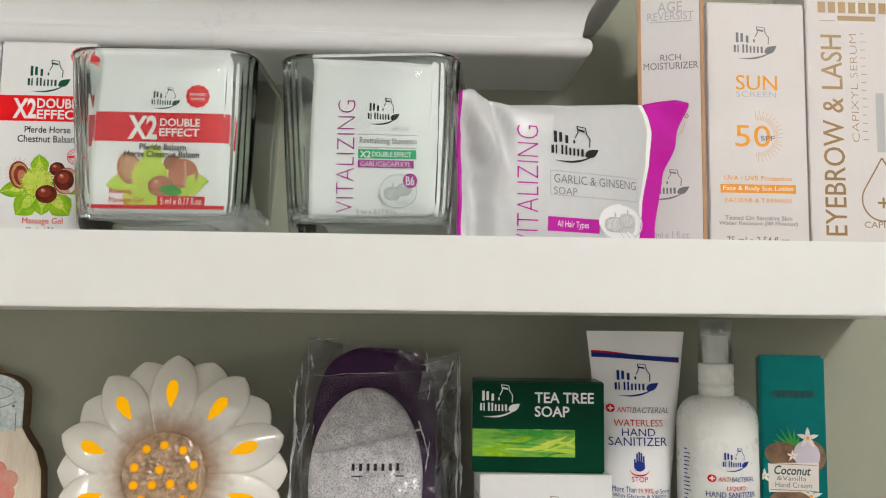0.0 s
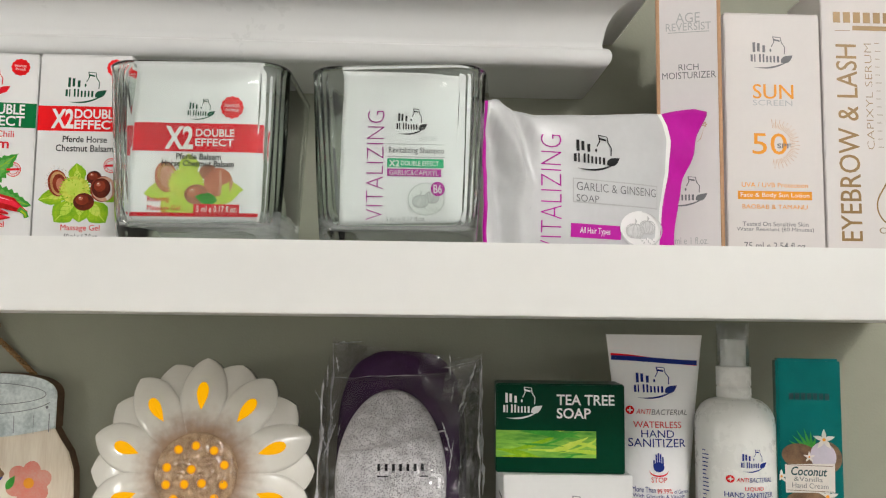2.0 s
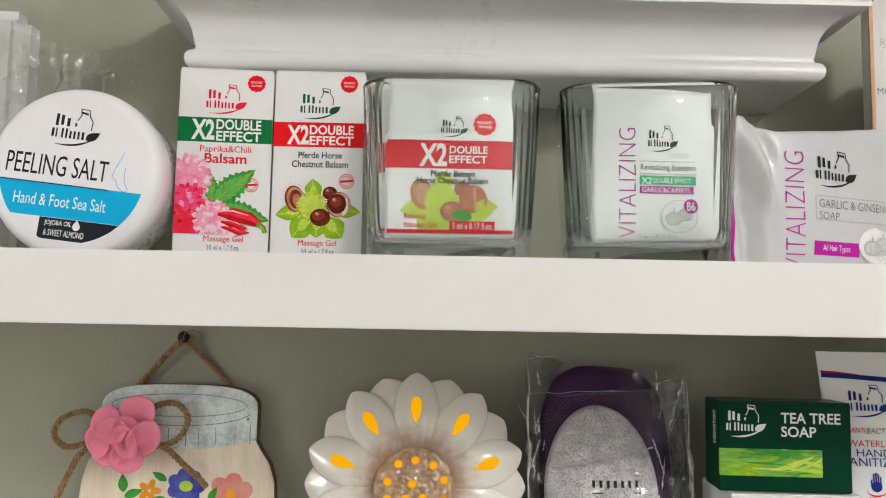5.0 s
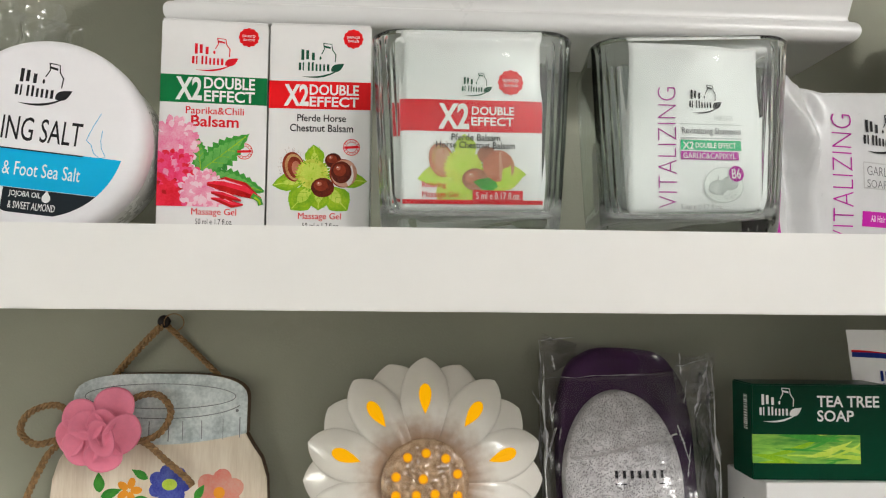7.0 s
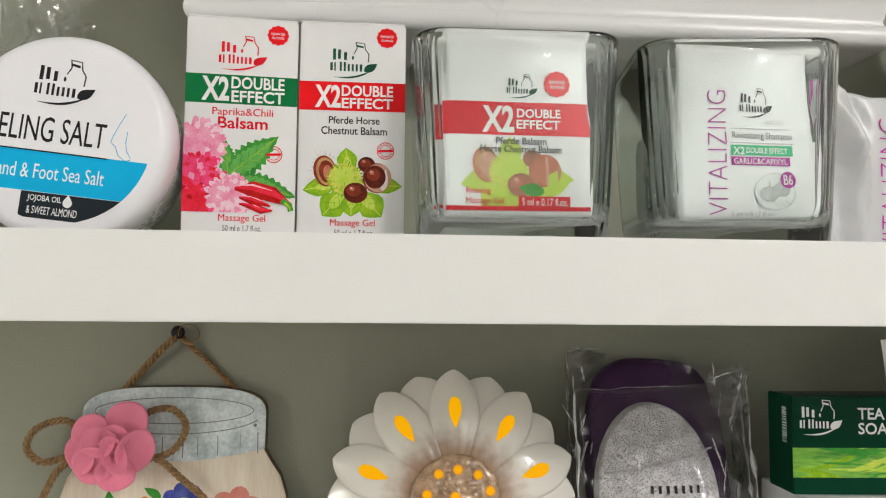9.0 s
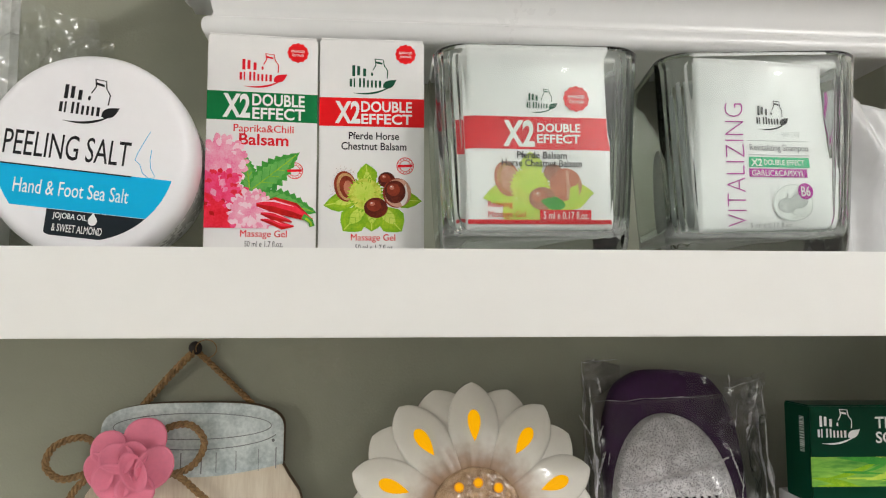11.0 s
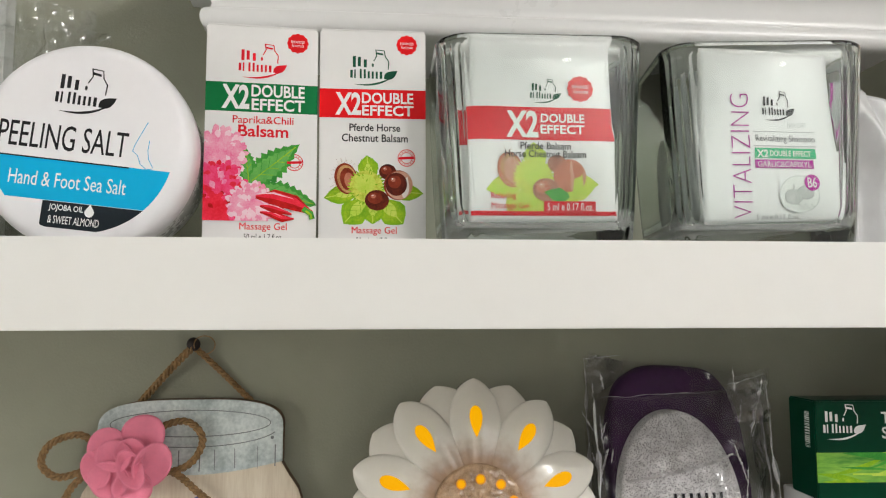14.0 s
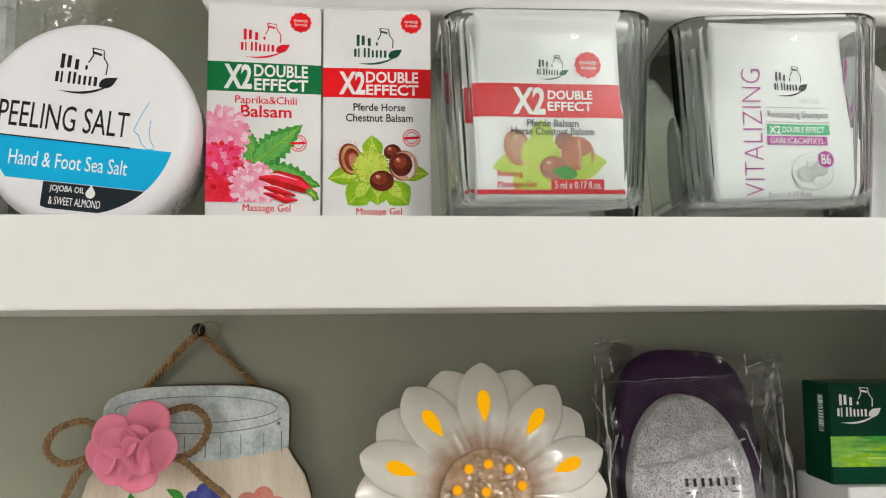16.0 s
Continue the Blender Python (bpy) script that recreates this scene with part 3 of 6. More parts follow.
def moulded_ledge():
    ob = thing("moulded_ledge", (0, 0, 0, 0, 0), "white crown-moulded ledge shelf hung on the wall", "shelf")
    xl, xr, yf, wall = -0.3205, 0.1232, 0.1445, 0.235
    prof = [(-0.006, 1.5415), (0.0, 1.5418)]
    prof += [(0.0048 * math.sin(math.pi * k / 10), 1.5425 + 0.0135 * (1 - math.cos(math.pi * k / 10)) / 2) for k in range(1, 10)]
    prof += [(-0.0005, 1.5565), (-0.0012, 1.559), (-0.0005, 1.5615)]
    prof += [(0.0225 * (1 - math.cos(math.pi / 2 * k / 10)), 1.5615 + 0.0265 * math.sin(math.pi / 2 * k / 10)) for k in range(1, 11)]
    prof += [(0.0265, 1.5882), (0.0268, 1.5925), (0.0300, 1.5930), (0.0335, 1.5965), (0.0335, 1.6005)]
    bm, rows = bmesh.new(), []
    for o, z in prof:
        rows.append([bm.verts.new(p) for p in ((xl - o, wall, z), (xl - o, yf - o, z), (xr + o, yf - o, z), (xr + o, wall, z))])
    for a, b in zip(rows, rows[1:]):
        for i in range(3):
            bm.faces.new((a[i], a[i + 1], b[i + 1], b[i]))
    bm.faces.new(rows[0])
    bm.faces.new(rows[-1])
    bm.faces.new([r[0] for r in rows])
    bm.faces.new([r[3] for r in rows])
    ob2 = part("crown_moulding", bm, M["mould"], ob, smooth=True)
    ob2.data.set_sharp_from_angle(angle=radians(35))
    part("top_board", block(xl - 0.037, xr + 0.037, yf - 0.037, wall - 0.003, 1.6005, 1.6125, 0.002, 3), M["mould"], ob)
    return ob


moulded_ledge()


# ---- upper shelf ----
def salt_jar():
    """A round tub that stands on its rim, lid to the front."""
    ob = thing("salt_tub", (-0.3625, 0.062, 1.4515, 0, 6), "round white plastic tub of peeling salt on its rim, blue band", "jar")
    R, n = 0.0520, 72

    def turned(profile, close=True):
        bm, rows = bmesh.new(), []
        for r, y in profile:
            rows.append([bm.verts.new((r * math.cos(6.28319 * i / n), y, r * math.sin(6.28319 * i / n))) for i in range(n)])
        for a, b in zip(rows, rows[1:]):
            for i in range(n):
                bm.faces.new((a[i], a[(i + 1) % n], b[(i + 1) % n], b[i]))
        bm.faces.new(rows[0])
        bm.faces.new(rows[-1])
        return bm
    lid = [(R - 0.0075, 0.0), (R - 0.0052, 0.0002), (R - 0.0030, 0.0012), (R - 0.0013, 0.0030), (R - 0.0004, 0.0056), (R, 0.009), (R, 0.019), (R - 0.0006, 0.0198), (R - 0.002, 0.0198)]
    part("lid", turned(lid), M["lid"], ob, "white screw lid", True).data.set_sharp_from_angle(angle=radians(40))
    part("tub", turned([(R - 0.0025, 0.0203), (R - 0.0025, 0.052), (R - 0.006, 0.060), (R - 0.012, 0.062)]), M["plastic"], ob, smooth=True).data.set_sharp_from_angle(angle=radians(40))
    rl = 0.0432

    def band(v0, v1, left):
        half = lambda v: math.sqrt(max(0.0, rl * rl - v * v))
        rows = [v0 + (v1 - v0) * k / 16 for k in range(17)]
        return [(max(left, -half(v)), v) for v in rows] + [(half(v), v) for v in rows[::-1]]
    bm = bmesh.new()
    polygon(bm, band(-0.0286, -0.0084, -1))
    part("label_band", bm, M["cyan"], ob, "sky blue label band")
    bm = bmesh.new()
    polygon(bm, [p for p in band(-0.0415, -0.0288, -0.0148)])
    part("label_band", bm, M["slate"], ob, "charcoal label panel")
    emblem((-0.0169, 0.0136, 0.0139, 0.0394), M["black"], ob)
    lettering("PEELING SALT", (-0.0396, 0.0208, -0.0040, 0.0085), M["black"], ob, 0.006)
    field("rule", (-0.0447, 0.0228, -0.0090, -0.0083), M["black"], ob, depth=LIFT * 2)
    lettering("Hand & Foot Sea Salt", (-0.0320, 0.0229, -0.0222, -0.0150), M["white_ink"], ob, 0.005)
    lettering("JOJOBA OIL", (-0.0115, 0.0047, -0.0338, -0.0301), M["white_ink"], ob, 0.01)
    lettering("& SWEET ALMOND", (-0.0112, 0.0127, -0.0394, -0.0356), M["white_ink"], ob, 0.01)
    u0, u1, z0, z1 = (0.0053, 0.0097, -0.0349, -0.0285)
    bm = bmesh.new()
    polygon(bm, [((u0 + u1) / 2, z1)] + ellipse((u0 + u1) / 2, z0 + 0.0023, 0.0022, 0.0023, a0=35, a1=-215, n=16), 0, LIFT * 2)
    part("drop_mark", bm, M["white_ink"], ob)
    u0, u1, z0, z1 = (0.0229, 0.0339, -0.0085, 0.0149)
    bm = bmesh.new()
    for line in ([(0.55, 1), (0.30, 0.72), (0.12, 0.50), (0.05, 0.36), (0.28, 0.28), (0.45, 0.10), (0.75, 0.0), (1.0, 0.03)], [(0.72, 0.62), (0.70, 0.40), (0.78, 0.22), (1.0, 0.06)]):
        polygon(bm, stroke([(u0 + a * (u1 - u0), z0 + b * (z1 - z0)) for a, b in line], 0.00035), 0, LIFT * 2)
    part("line_drawing", bm, M["cyan"], ob, "thin blue outline drawing")


salt_jar()


def balsam_boxes():
    ob = carton((-0.2815, 0.0925, 1.4, 5, 0), 0.0588, 0.036, 0.1260, M["carton"], "white paprika and chili balsam carton with green band", group="balsam cartons")
    W = 0.0588 / 2
    field("printed_band", (-W, W, 0.0778, 0.0937), M["green_band"], ob)
    lettering("X2", (-0.0210, -0.0066, 0.0793, 0.0926), M["white_ink"], ob, 0.032)
    lettering("DOUBLE", (-0.0056, 0.0225, 0.0862, 0.0929), M["white_ink"], ob, 0.022)
    lettering("EFFECT", (-0.0054, 0.0226, 0.0788, 0.0853), M["white_ink"], ob, 0.022)
    lettering("Paprika&Chili", (-0.0151, 0.0168, 0.0703, 0.0757), M["redtext"], ob, 0.012)
    lettering("Balsam", (-0.0121, 0.0141, 0.0643, 0.0707), M["redtext"], ob, 0.02)
    lettering("Massage Gel", (-0.0105, 0.0140, 0.0133, 0.0182), M["redtext"], ob, 0.012)
    lettering("50 ml e 1.7 fl.oz.", (-0.0082, 0.0119, 0.0092, 0.0123), M["black"], ob, 0.0)
    emblem((-0.0131, 0.0138, 0.0954, 0.1166), M["redtext"], ob)
    seal((0.0127, 0.0243, 0.1113, 0.1226), ob)
    # printed blossoms, nettle leaves and chilies
    u0, u1, z0, z1 = -W, W, 0.0190, 0.0653
    w, h = u1 - u0, z1 - z0
    bm, lev, rng = bmesh.new(), [LIFT], random.Random(3)

    def add(pts, i):
        lev[0] += 0.0000015
        polygon(bm, [(min(W, max(-W, a)), b) for a, b in pts], i, lev[0])
    X, Y = (lambda a: u0 + a * w), (lambda b: z0 + b * h)
    for a, b, l, wd, turn in ((0.40, 0.40, 0.27, 0.20, 196), (0.40, 0.44, 0.34, 0.20, 98), (0.46, 0.40, 0.58, 0.27, -16), (0.40, 0.44, 0.58, 0.32, 40)):
        t = radians(turn)
        add(leaf_shape(X(a), Y(b), l * w, wd * w, turn, 9, 0.13), 2)
        add(leaf_shape(X(a), Y(b), l * 0.9 * w, wd * 0.66 * w, turn, 9, 0.11), 6)
        add(stroke([(X(a) + k * l * w * math.cos(t), Y(b) + k * l * w * math.sin(t)) for k in (0.05, 0.5, 0.92)], 0.0005), 3)
        for k in (0.22, 0.38, 0.54, 0.70):
            for side in (-1, 1):
                q, c = t + side * 0.75, (X(a) + k * l * w * math.cos(t), Y(b) + k * l * w * math.sin(t))
                add(stroke([c, (c[0] + wd * 0.40 * (1.1 - k) * w * math.cos(q), c[1] + wd * 0.40 * (1.1 - k) * w * math.sin(q))], 0.0003), 2 if side > 0 else 3)
    # blossoms: pale at the crown, hot pink below, red in the shade, a white one in front
    for ca, cb, ra, rb, count, tones in ((0.16, 0.78, 0.17, 0.24, 120, (1, 7, 1, 1, 1)), (0.13, 0.32, 0.20, 0.31, 150, (0, 5, 0, 0, 1)), (0.11, 0.12, 0.20, 0.17, 70, (5, 5, 4, 5, 0)), (0.42, 0.19, 0.17, 0.20, 120, (1, 7, 1, 7, 1))):
        add([(x, max(z0, y)) for x, y in ellipse(X(ca), Y(cb), ra * w * 1.08, rb * h * 1.08)], tones[0])
        for k in range(count):
            r, a = math.sqrt(1 - k / count), k * 2.39996
            pu, pv = X(ca + ra * r * math.cos(a)), Y(cb + rb * r * math.sin(a))
            size = rng.uniform(0.75, 1.25)
            add([(x, max(z0, y)) for x, y in leaf_shape(pu, max(z0 + 0.001, pv), 0.075 * w * size, 0.052 * w * size, math.degrees(a) + rng.uniform(-35, 35), 0, 0, 1.4)], rng.choice(tones))
    for pts, wd in (([(0.50, 0.10), (0.60, 0.09), (0.70, 0.035), (0.80, 0.03)], 0.0048), ([(0.50, 0.17), (0.62, 0.16), (0.78, 0.08)], 0.0058), ([(0.46, 0.27), (0.62, 0.28), (0.80, 0.22), (0.97, 0.10)], 0.0098)):
        add(stroke([(X(a), Y(b)) for a, b in pts], wd, True), 4)
        add(stroke([(X(a), Y(b) + wd * 0.10) for a, b in pts], wd * 0.45, True), 5)
        add(stroke([(X(a * 0.98 + 0.01), Y(b) + wd * 0.22) for a, b in pts[:3]], wd * 0.10, True), 7)
    add(stroke([(X(0.88), Y(0.155)), (X(0.95), Y(0.10)), (X(0.965), Y(0.035))], 0.0030), 2)
    add(stroke([(X(0.905), Y(0.13)), (X(0.95), Y(0.085)), (X(0.96), Y(0.04))], 0.0012), 3)
    tagged(part("printed_picture", bm, [M["pinkprint"], M["pinkpale"], M["leafd"], M["leafp"], M["chili"], M["redbloom"], M["nettle"], M["blossomwhite"]], ob, "printed pink blossom, leaves and red chilies"), kind="stuff")
    stamp((0.0129, 0.0222, 0.0467, 0.0555), ob, M["redtext"])

    ob = carton((-0.2222, 0.095, 1.4, 0, 0), 0.0578, 0.036, 0.1266, M["carton"], "white horse chestnut balsam carton with red band, dented top", group="balsam cartons")
    W = 0.0578 / 2
    field("printed_band", (-W, W, 0.0766, 0.0927), M["red"], ob)
    lettering("X2", (-0.0204, -0.0064, 0.0782, 0.0909), M["white_ink"], ob, 0.032)
    lettering("DOUBLE", (-0.0060, 0.0221, 0.0848, 0.0910), M["white_ink"], ob, 0.022)
    lettering("EFFECT", (-0.0059, 0.0222, 0.0780, 0.0839), M["white_ink"], ob, 0.022)
    lettering("Pferde Horse", (-0.0127, 0.0150, 0.0693, 0.0735), M["black"], ob, 0.014)
    lettering("Chestnut Balsam", (-0.0167, 0.0191, 0.0634, 0.0678), M["black"], ob, 0.014)
    lettering("Massage Gel", (-0.0111, 0.0131, 0.0121, 0.0169), M["redtext"], ob, 0.012)
    lettering("50 ml e 1.7 fl.oz.", (-0.0087, 0.0122, 0.0080, 0.0111), M["black"], ob, 0.0)
    emblem((-0.0130, 0.0143, 0.0939, 0.1162), M["green_logo"], ob)
    seal((0.0127, 0.0243, 0.1124, 0.1239), ob)
    stamp((0.0136, 0.0232, 0.0501, 0.0596), ob, M["redtext"])
    chestnuts((-0.0255, 0.0267, 0.0179, 0.0543), ob)


balsam_boxes()


def tumbler(x, y, turn, top, label):
    """A pressed square glass with heavy rounded corners, thick base and a rounded rim."""
    ob = thing("square_glass", (x, y, 1.40, turn, 0), label, "glass", "square glasses")
    H, n = 0.1065, 18

    def loop(half, rad, z, ripple=0.0):
        pts = []
        for cx, cy, a0 in ((1, 1, 0), (-1, 1, 90), (-1, -1, 180), (1, -1, 270)):
            for k in range(n + 1):
                a = radians(a0 + 90 * k / n)
                w = ripple * (math.sin(a * 17 + z * 30 + cx) + 0.7 * math.sin(a * 7 - z * 45 + 2 * cy))
                pts.append((cx * (half - rad) + (rad + w) * math.cos(a), cy * (half - rad) + (rad + w) * math.sin(a), z))
        return pts
    out = lambda z: top - 0.0058 + 0.0058 * (z / H) ** 0.8
    prof = [(0.0425, 0.015, -0.0016, 0), (0.0447, 0.0165, -0.0011, 0), (0.0458, 0.017, 0.0008, 0)]
    prof += [(out(z), 0.0175, z, 0.00016) for z in (0.008, 0.02, 0.035, 0.05, 0.065, 0.08, 0.100, 0.1035)]
    prof += [(out(H) + 0.0003, 0.0176, 0.1050, 0), (out(H) - 0.0006, 0.0170, 0.1062, 0), (out(H) - 0.0020, 0.0160, H, 0), (out(H) - 0.0034, 0.0150, 0.1059, 0), (out(H) - 0.0044, 0.014, 0.1042, 0)]
    prof += [(out(z) - 0.0043, 0.0112, z, 0.00055) for z in (0.100, 0.088, 0.075, 0.06, 0.045, 0.03, 0.022)]
    prof += [(out(0.016) - 0.0058, 0.0110, 0.0152, 0), (out(0.014) - 0.0090, 0.0100, 0.0126, 0), (out(0.012) - 0.016, 0.008, 0.0116, 0)]
    bm, rows = bmesh.new(), []
    for half, rad, z, ripple in prof:
        rows.append([bm.verts.new(p) for p in loop(half, rad, z, ripple)])
    m = len(rows[0])
    for a, b in zip(rows, rows[1:]):
        for i in range(m):
            bm.faces.new((a[i], a[(i + 1) % m], b[(i + 1) % m], b[i]))
    bm.faces.new(rows[0][::-1])
    bm.faces.new(rows[-1])
    part("glass_body", bm, M["glass"], ob, smooth=True).visible_shadow = False
    return ob


tumbler(-0.1376, 0.0918, -1.6, 0.0527, "square clear glass holding sachets of balsam gel")
tumbler(-0.0176, 0.0900, -7.0, 0.0520, "square clear glass holding sachets of shampoo")


def sachet_body(ob, hw, z0, z1, surf, seed, mat):
    """A sealed foil sachet: two puffed skins joined at a crimped border."""
    rng, nx, nz = random.Random(seed), 26, 34
    bm, sheets = bmesh.new(), []
    for side in (0, 1):
        rows = []
        for j in range(nz + 1):
            v = z0 + (z1 - z0) * j / nz
            row = []
            for i in range(nx + 1):
                u = -hw + 2 * hw * i / nx
                y = surf(u, v)
                if side:
                    y = 2 * (surf(-hw, z0) + (surf(-hw, z1) - surf(-hw, z0)) * j / nz) - y + 0.0003
                row.append(bm.verts.new((u, y, v)))
            rows.append(row)
        sheets.append(rows)
        for j in range(nz):
            for i in range(nx):
                bm.faces.new((rows[j][i], rows[j][i + 1], rows[j + 1][i + 1], rows[j + 1][i]))
    a, b = sheets
    edge = lambda s: s[0][:] + [r[-1] for r in s[1:]] + s[-1][-2::-1] + [r[0] for r in s[-2:0:-1]]
    p, q = edge(a), edge(b)
    for i in range(len(p)):
        k = (i + 1) % len(p)
        bm.faces.new((p[i], p[k], q[k], q[i]))
    return part("foil", bm, mat, ob, smooth=True)


def puffed(hw, z0, z1, base, slope, puff, seed):
    def surf(u, v):
        s, t = u / hw, (v - z0) / (z1 - z0) * 2 - 1
        e = max(0.0, 1 - abs(s) ** 6) * max(0.0, 1 - abs(t) ** 8)
        wave = noise.noise(Vector((u * 45, v * 30, seed * 7.3))) * 0.0009 + noise.noise(Vector((u * 90, v * 60, seed))) * 0.0002
        return base - slope * (v - z0) - e * (puff + wave)
    return surf


def sachet(place, hw, z0, z1, surf, label, group, mat=None):
    ob = thing("sachet", place, label, "sachet", group)
    sachet_body(ob, hw, z0, z1, surf, 1, mat or M["sachet"])
    return ob


def balsam_sachets():
    hw, z0, z1 = 0.0368, 0.0142, 0.1078
    surf = puffed(hw, z0, z1, -0.0002, -0.02, 0.0007, 1)
    x, y, z, turn, lean = (-0.1385, 0.051, 1.4, 0, 0)
    ob = sachet((x, y, z, turn, lean), hw, z0, z1, surf, "white horse chestnut balsam gel sachet with red band, in a glass", "balsam sachets")
    k = dict(surf=surf)
    field("printed_band", (-hw + 0.0003, hw - 0.0003, 0.0554, 0.0722), M["redtext"], ob, surf)
    lettering("X2", (-0.0182, -0.0019, 0.0567, 0.0704), M["white_ink"], ob, 0.032, **k)
    lettering("DOUBLE", (-0.0006, 0.0219, 0.0644, 0.0689), M["white_ink"], ob, 0.022, **k)
    lettering("EFFECT", (-0.0007, 0.0218, 0.0587, 0.0633), M["white_ink"], ob, 0.022, **k)
    lettering("Pferde Balsam", (-0.0112, 0.0143, 0.0507, 0.0543), M["black"], ob, 0.012, depth=LIFT * 4, **k)
    lettering("Horse Chestnut Balsam", (-0.0191, 0.0219, 0.0466, 0.0502), M["black"], ob, 0.012, depth=LIFT * 4, **k)
    lettering("Relaxing", (-0.0263, -0.0140, 0.0248, 0.0287), M["redtext"], ob, 0.008, depth=LIFT * 4, **k)
    lettering("Massage Gel", (-0.0263, -0.0075, 0.0197, 0.0237), M["redtext"], ob, 0.008, depth=LIFT * 4, **k)
    chestnuts((-0.0281, 0.0268, 0.0188, 0.0497), ob, True, surf)
    field("printed_tab", (-0.0001, 0.0259, 0.0190, 0.0246), M["redtext"], ob, surf, LIFT * 3.7)
    lettering("5 ml e 0.17 fl.oz.", (0.0016, 0.0247, 0.0198, 0.0237), M["white_ink"], ob, 0.006, depth=LIFT * 4.7, **k)
    field("printed_line", (-hw + 0.001, hw - 0.001, 0.0172, 0.0194), M["redtext"], ob, surf, LIFT * 3)
    emblem((-0.0062, 0.0109, 0.0737, 0.0874), M["green_logo"], ob, surf)
    seal((0.0132, 0.0272, 0.0751, 0.0888), ob, surf)
    # more of the same behind it, shifted
    for i, (dx, dy, dz, rot) in enumerate(((-0.0042, 0.0042, -0.001, -1.2), (-0.0012, 0.0085, 0.0012, 1.5), (-0.001, 0.013, -0.0005, 0.5))):
        s2 = puffed(hw, z0, z1, 0.0003, -0.02, 0.0012, 4 + i)
        o2 = sachet((x + dx, y + dy, z + dz, rot, 0), hw, z0, z1, s2, "white balsam gel sachet with red band behind another", "balsam sachets")
        field("printed_band", (-hw + 0.0003, hw - 0.0003, 0.0545, 0.0725), M["redtext"], o2, s2)
        field("printed_line", (-hw + 0.001, hw - 0.001, 0.0185, 0.0205), M["redtext"], o2, s2)


balsam_sachets()


def garlic(rect, mat, parent, surf=flat):
    """A round pale picture of garlic bulbs in fine grey line on silver."""
    u0, u1, z0, z1 = rect
    cu, cv, r, q = (u0 + u1) / 2, (z0 + z1) / 2, (u1 - u0) / 2, (z1 - z0) / 2
    bm = bmesh.new()
    polygon(bm, ellipse(cu, cv, r, q), 2, LIFT * 2, surf)
    ring(bm, cu, cv, r, r * 0.06, 1, LIFT * 3, surf, squash=q / r)
    lev = LIFT * 3.2
    for a, b, s, turn in ((0.30, 0.12, 0.40, -14), (-0.30, -0.12, 0.44, 8)):
        bulb_u, bulb_v = cu + a * r, cv + b * q
        lev += LIFT * 0.3
        polygon(bm, ellipse(bulb_u, bulb_v, s * r, s * 0.86 * q, turn), 3, lev, surf)
        for w in (0.98, 0.62, 0.26):
            arc = ellipse(bulb_u, bulb_v, s * w * r, s * 0.86 * q, turn, 20, -75, 75) if w < 0.9 else ellipse(bulb_u, bulb_v, s * w * r, s * 0.86 * q, turn, 28, 0, 359)
            for sign in (1, -1):
                pts = [(bulb_u + sign * (x - bulb_u), y) for x, y in arc]
                polygon(bm, stroke(pts, 0.028 * r), 0, lev + LIFT * 0.15, surf)
        top = bulb_v + s * 0.86 * q
        polygon(bm, stroke([(bulb_u - 0.02 * r, top - 0.04 * q), (bulb_u + 0.03 * r, top + 0.16 * q), (bulb_u - 0.02 * r, top + 0.30 * q)], 0.08 * r, True), 0, lev + LIFT * 0.2, surf)
    for k in range(8):
        polygon(bm, ellipse(cu + (-0.05 + 0.10 * k) * r, cv - (0.52 + 0.10 * (k % 3)) * q, 0.055 * r, 0.03 * q, 25 * k, 8), 0, LIFT * 3.5, surf)
    return part("round_picture", bm, [mat, M["silver"], M["white_ink"], M["bulbprint"]], parent, "round pale picture of garlic bulbs in silver")


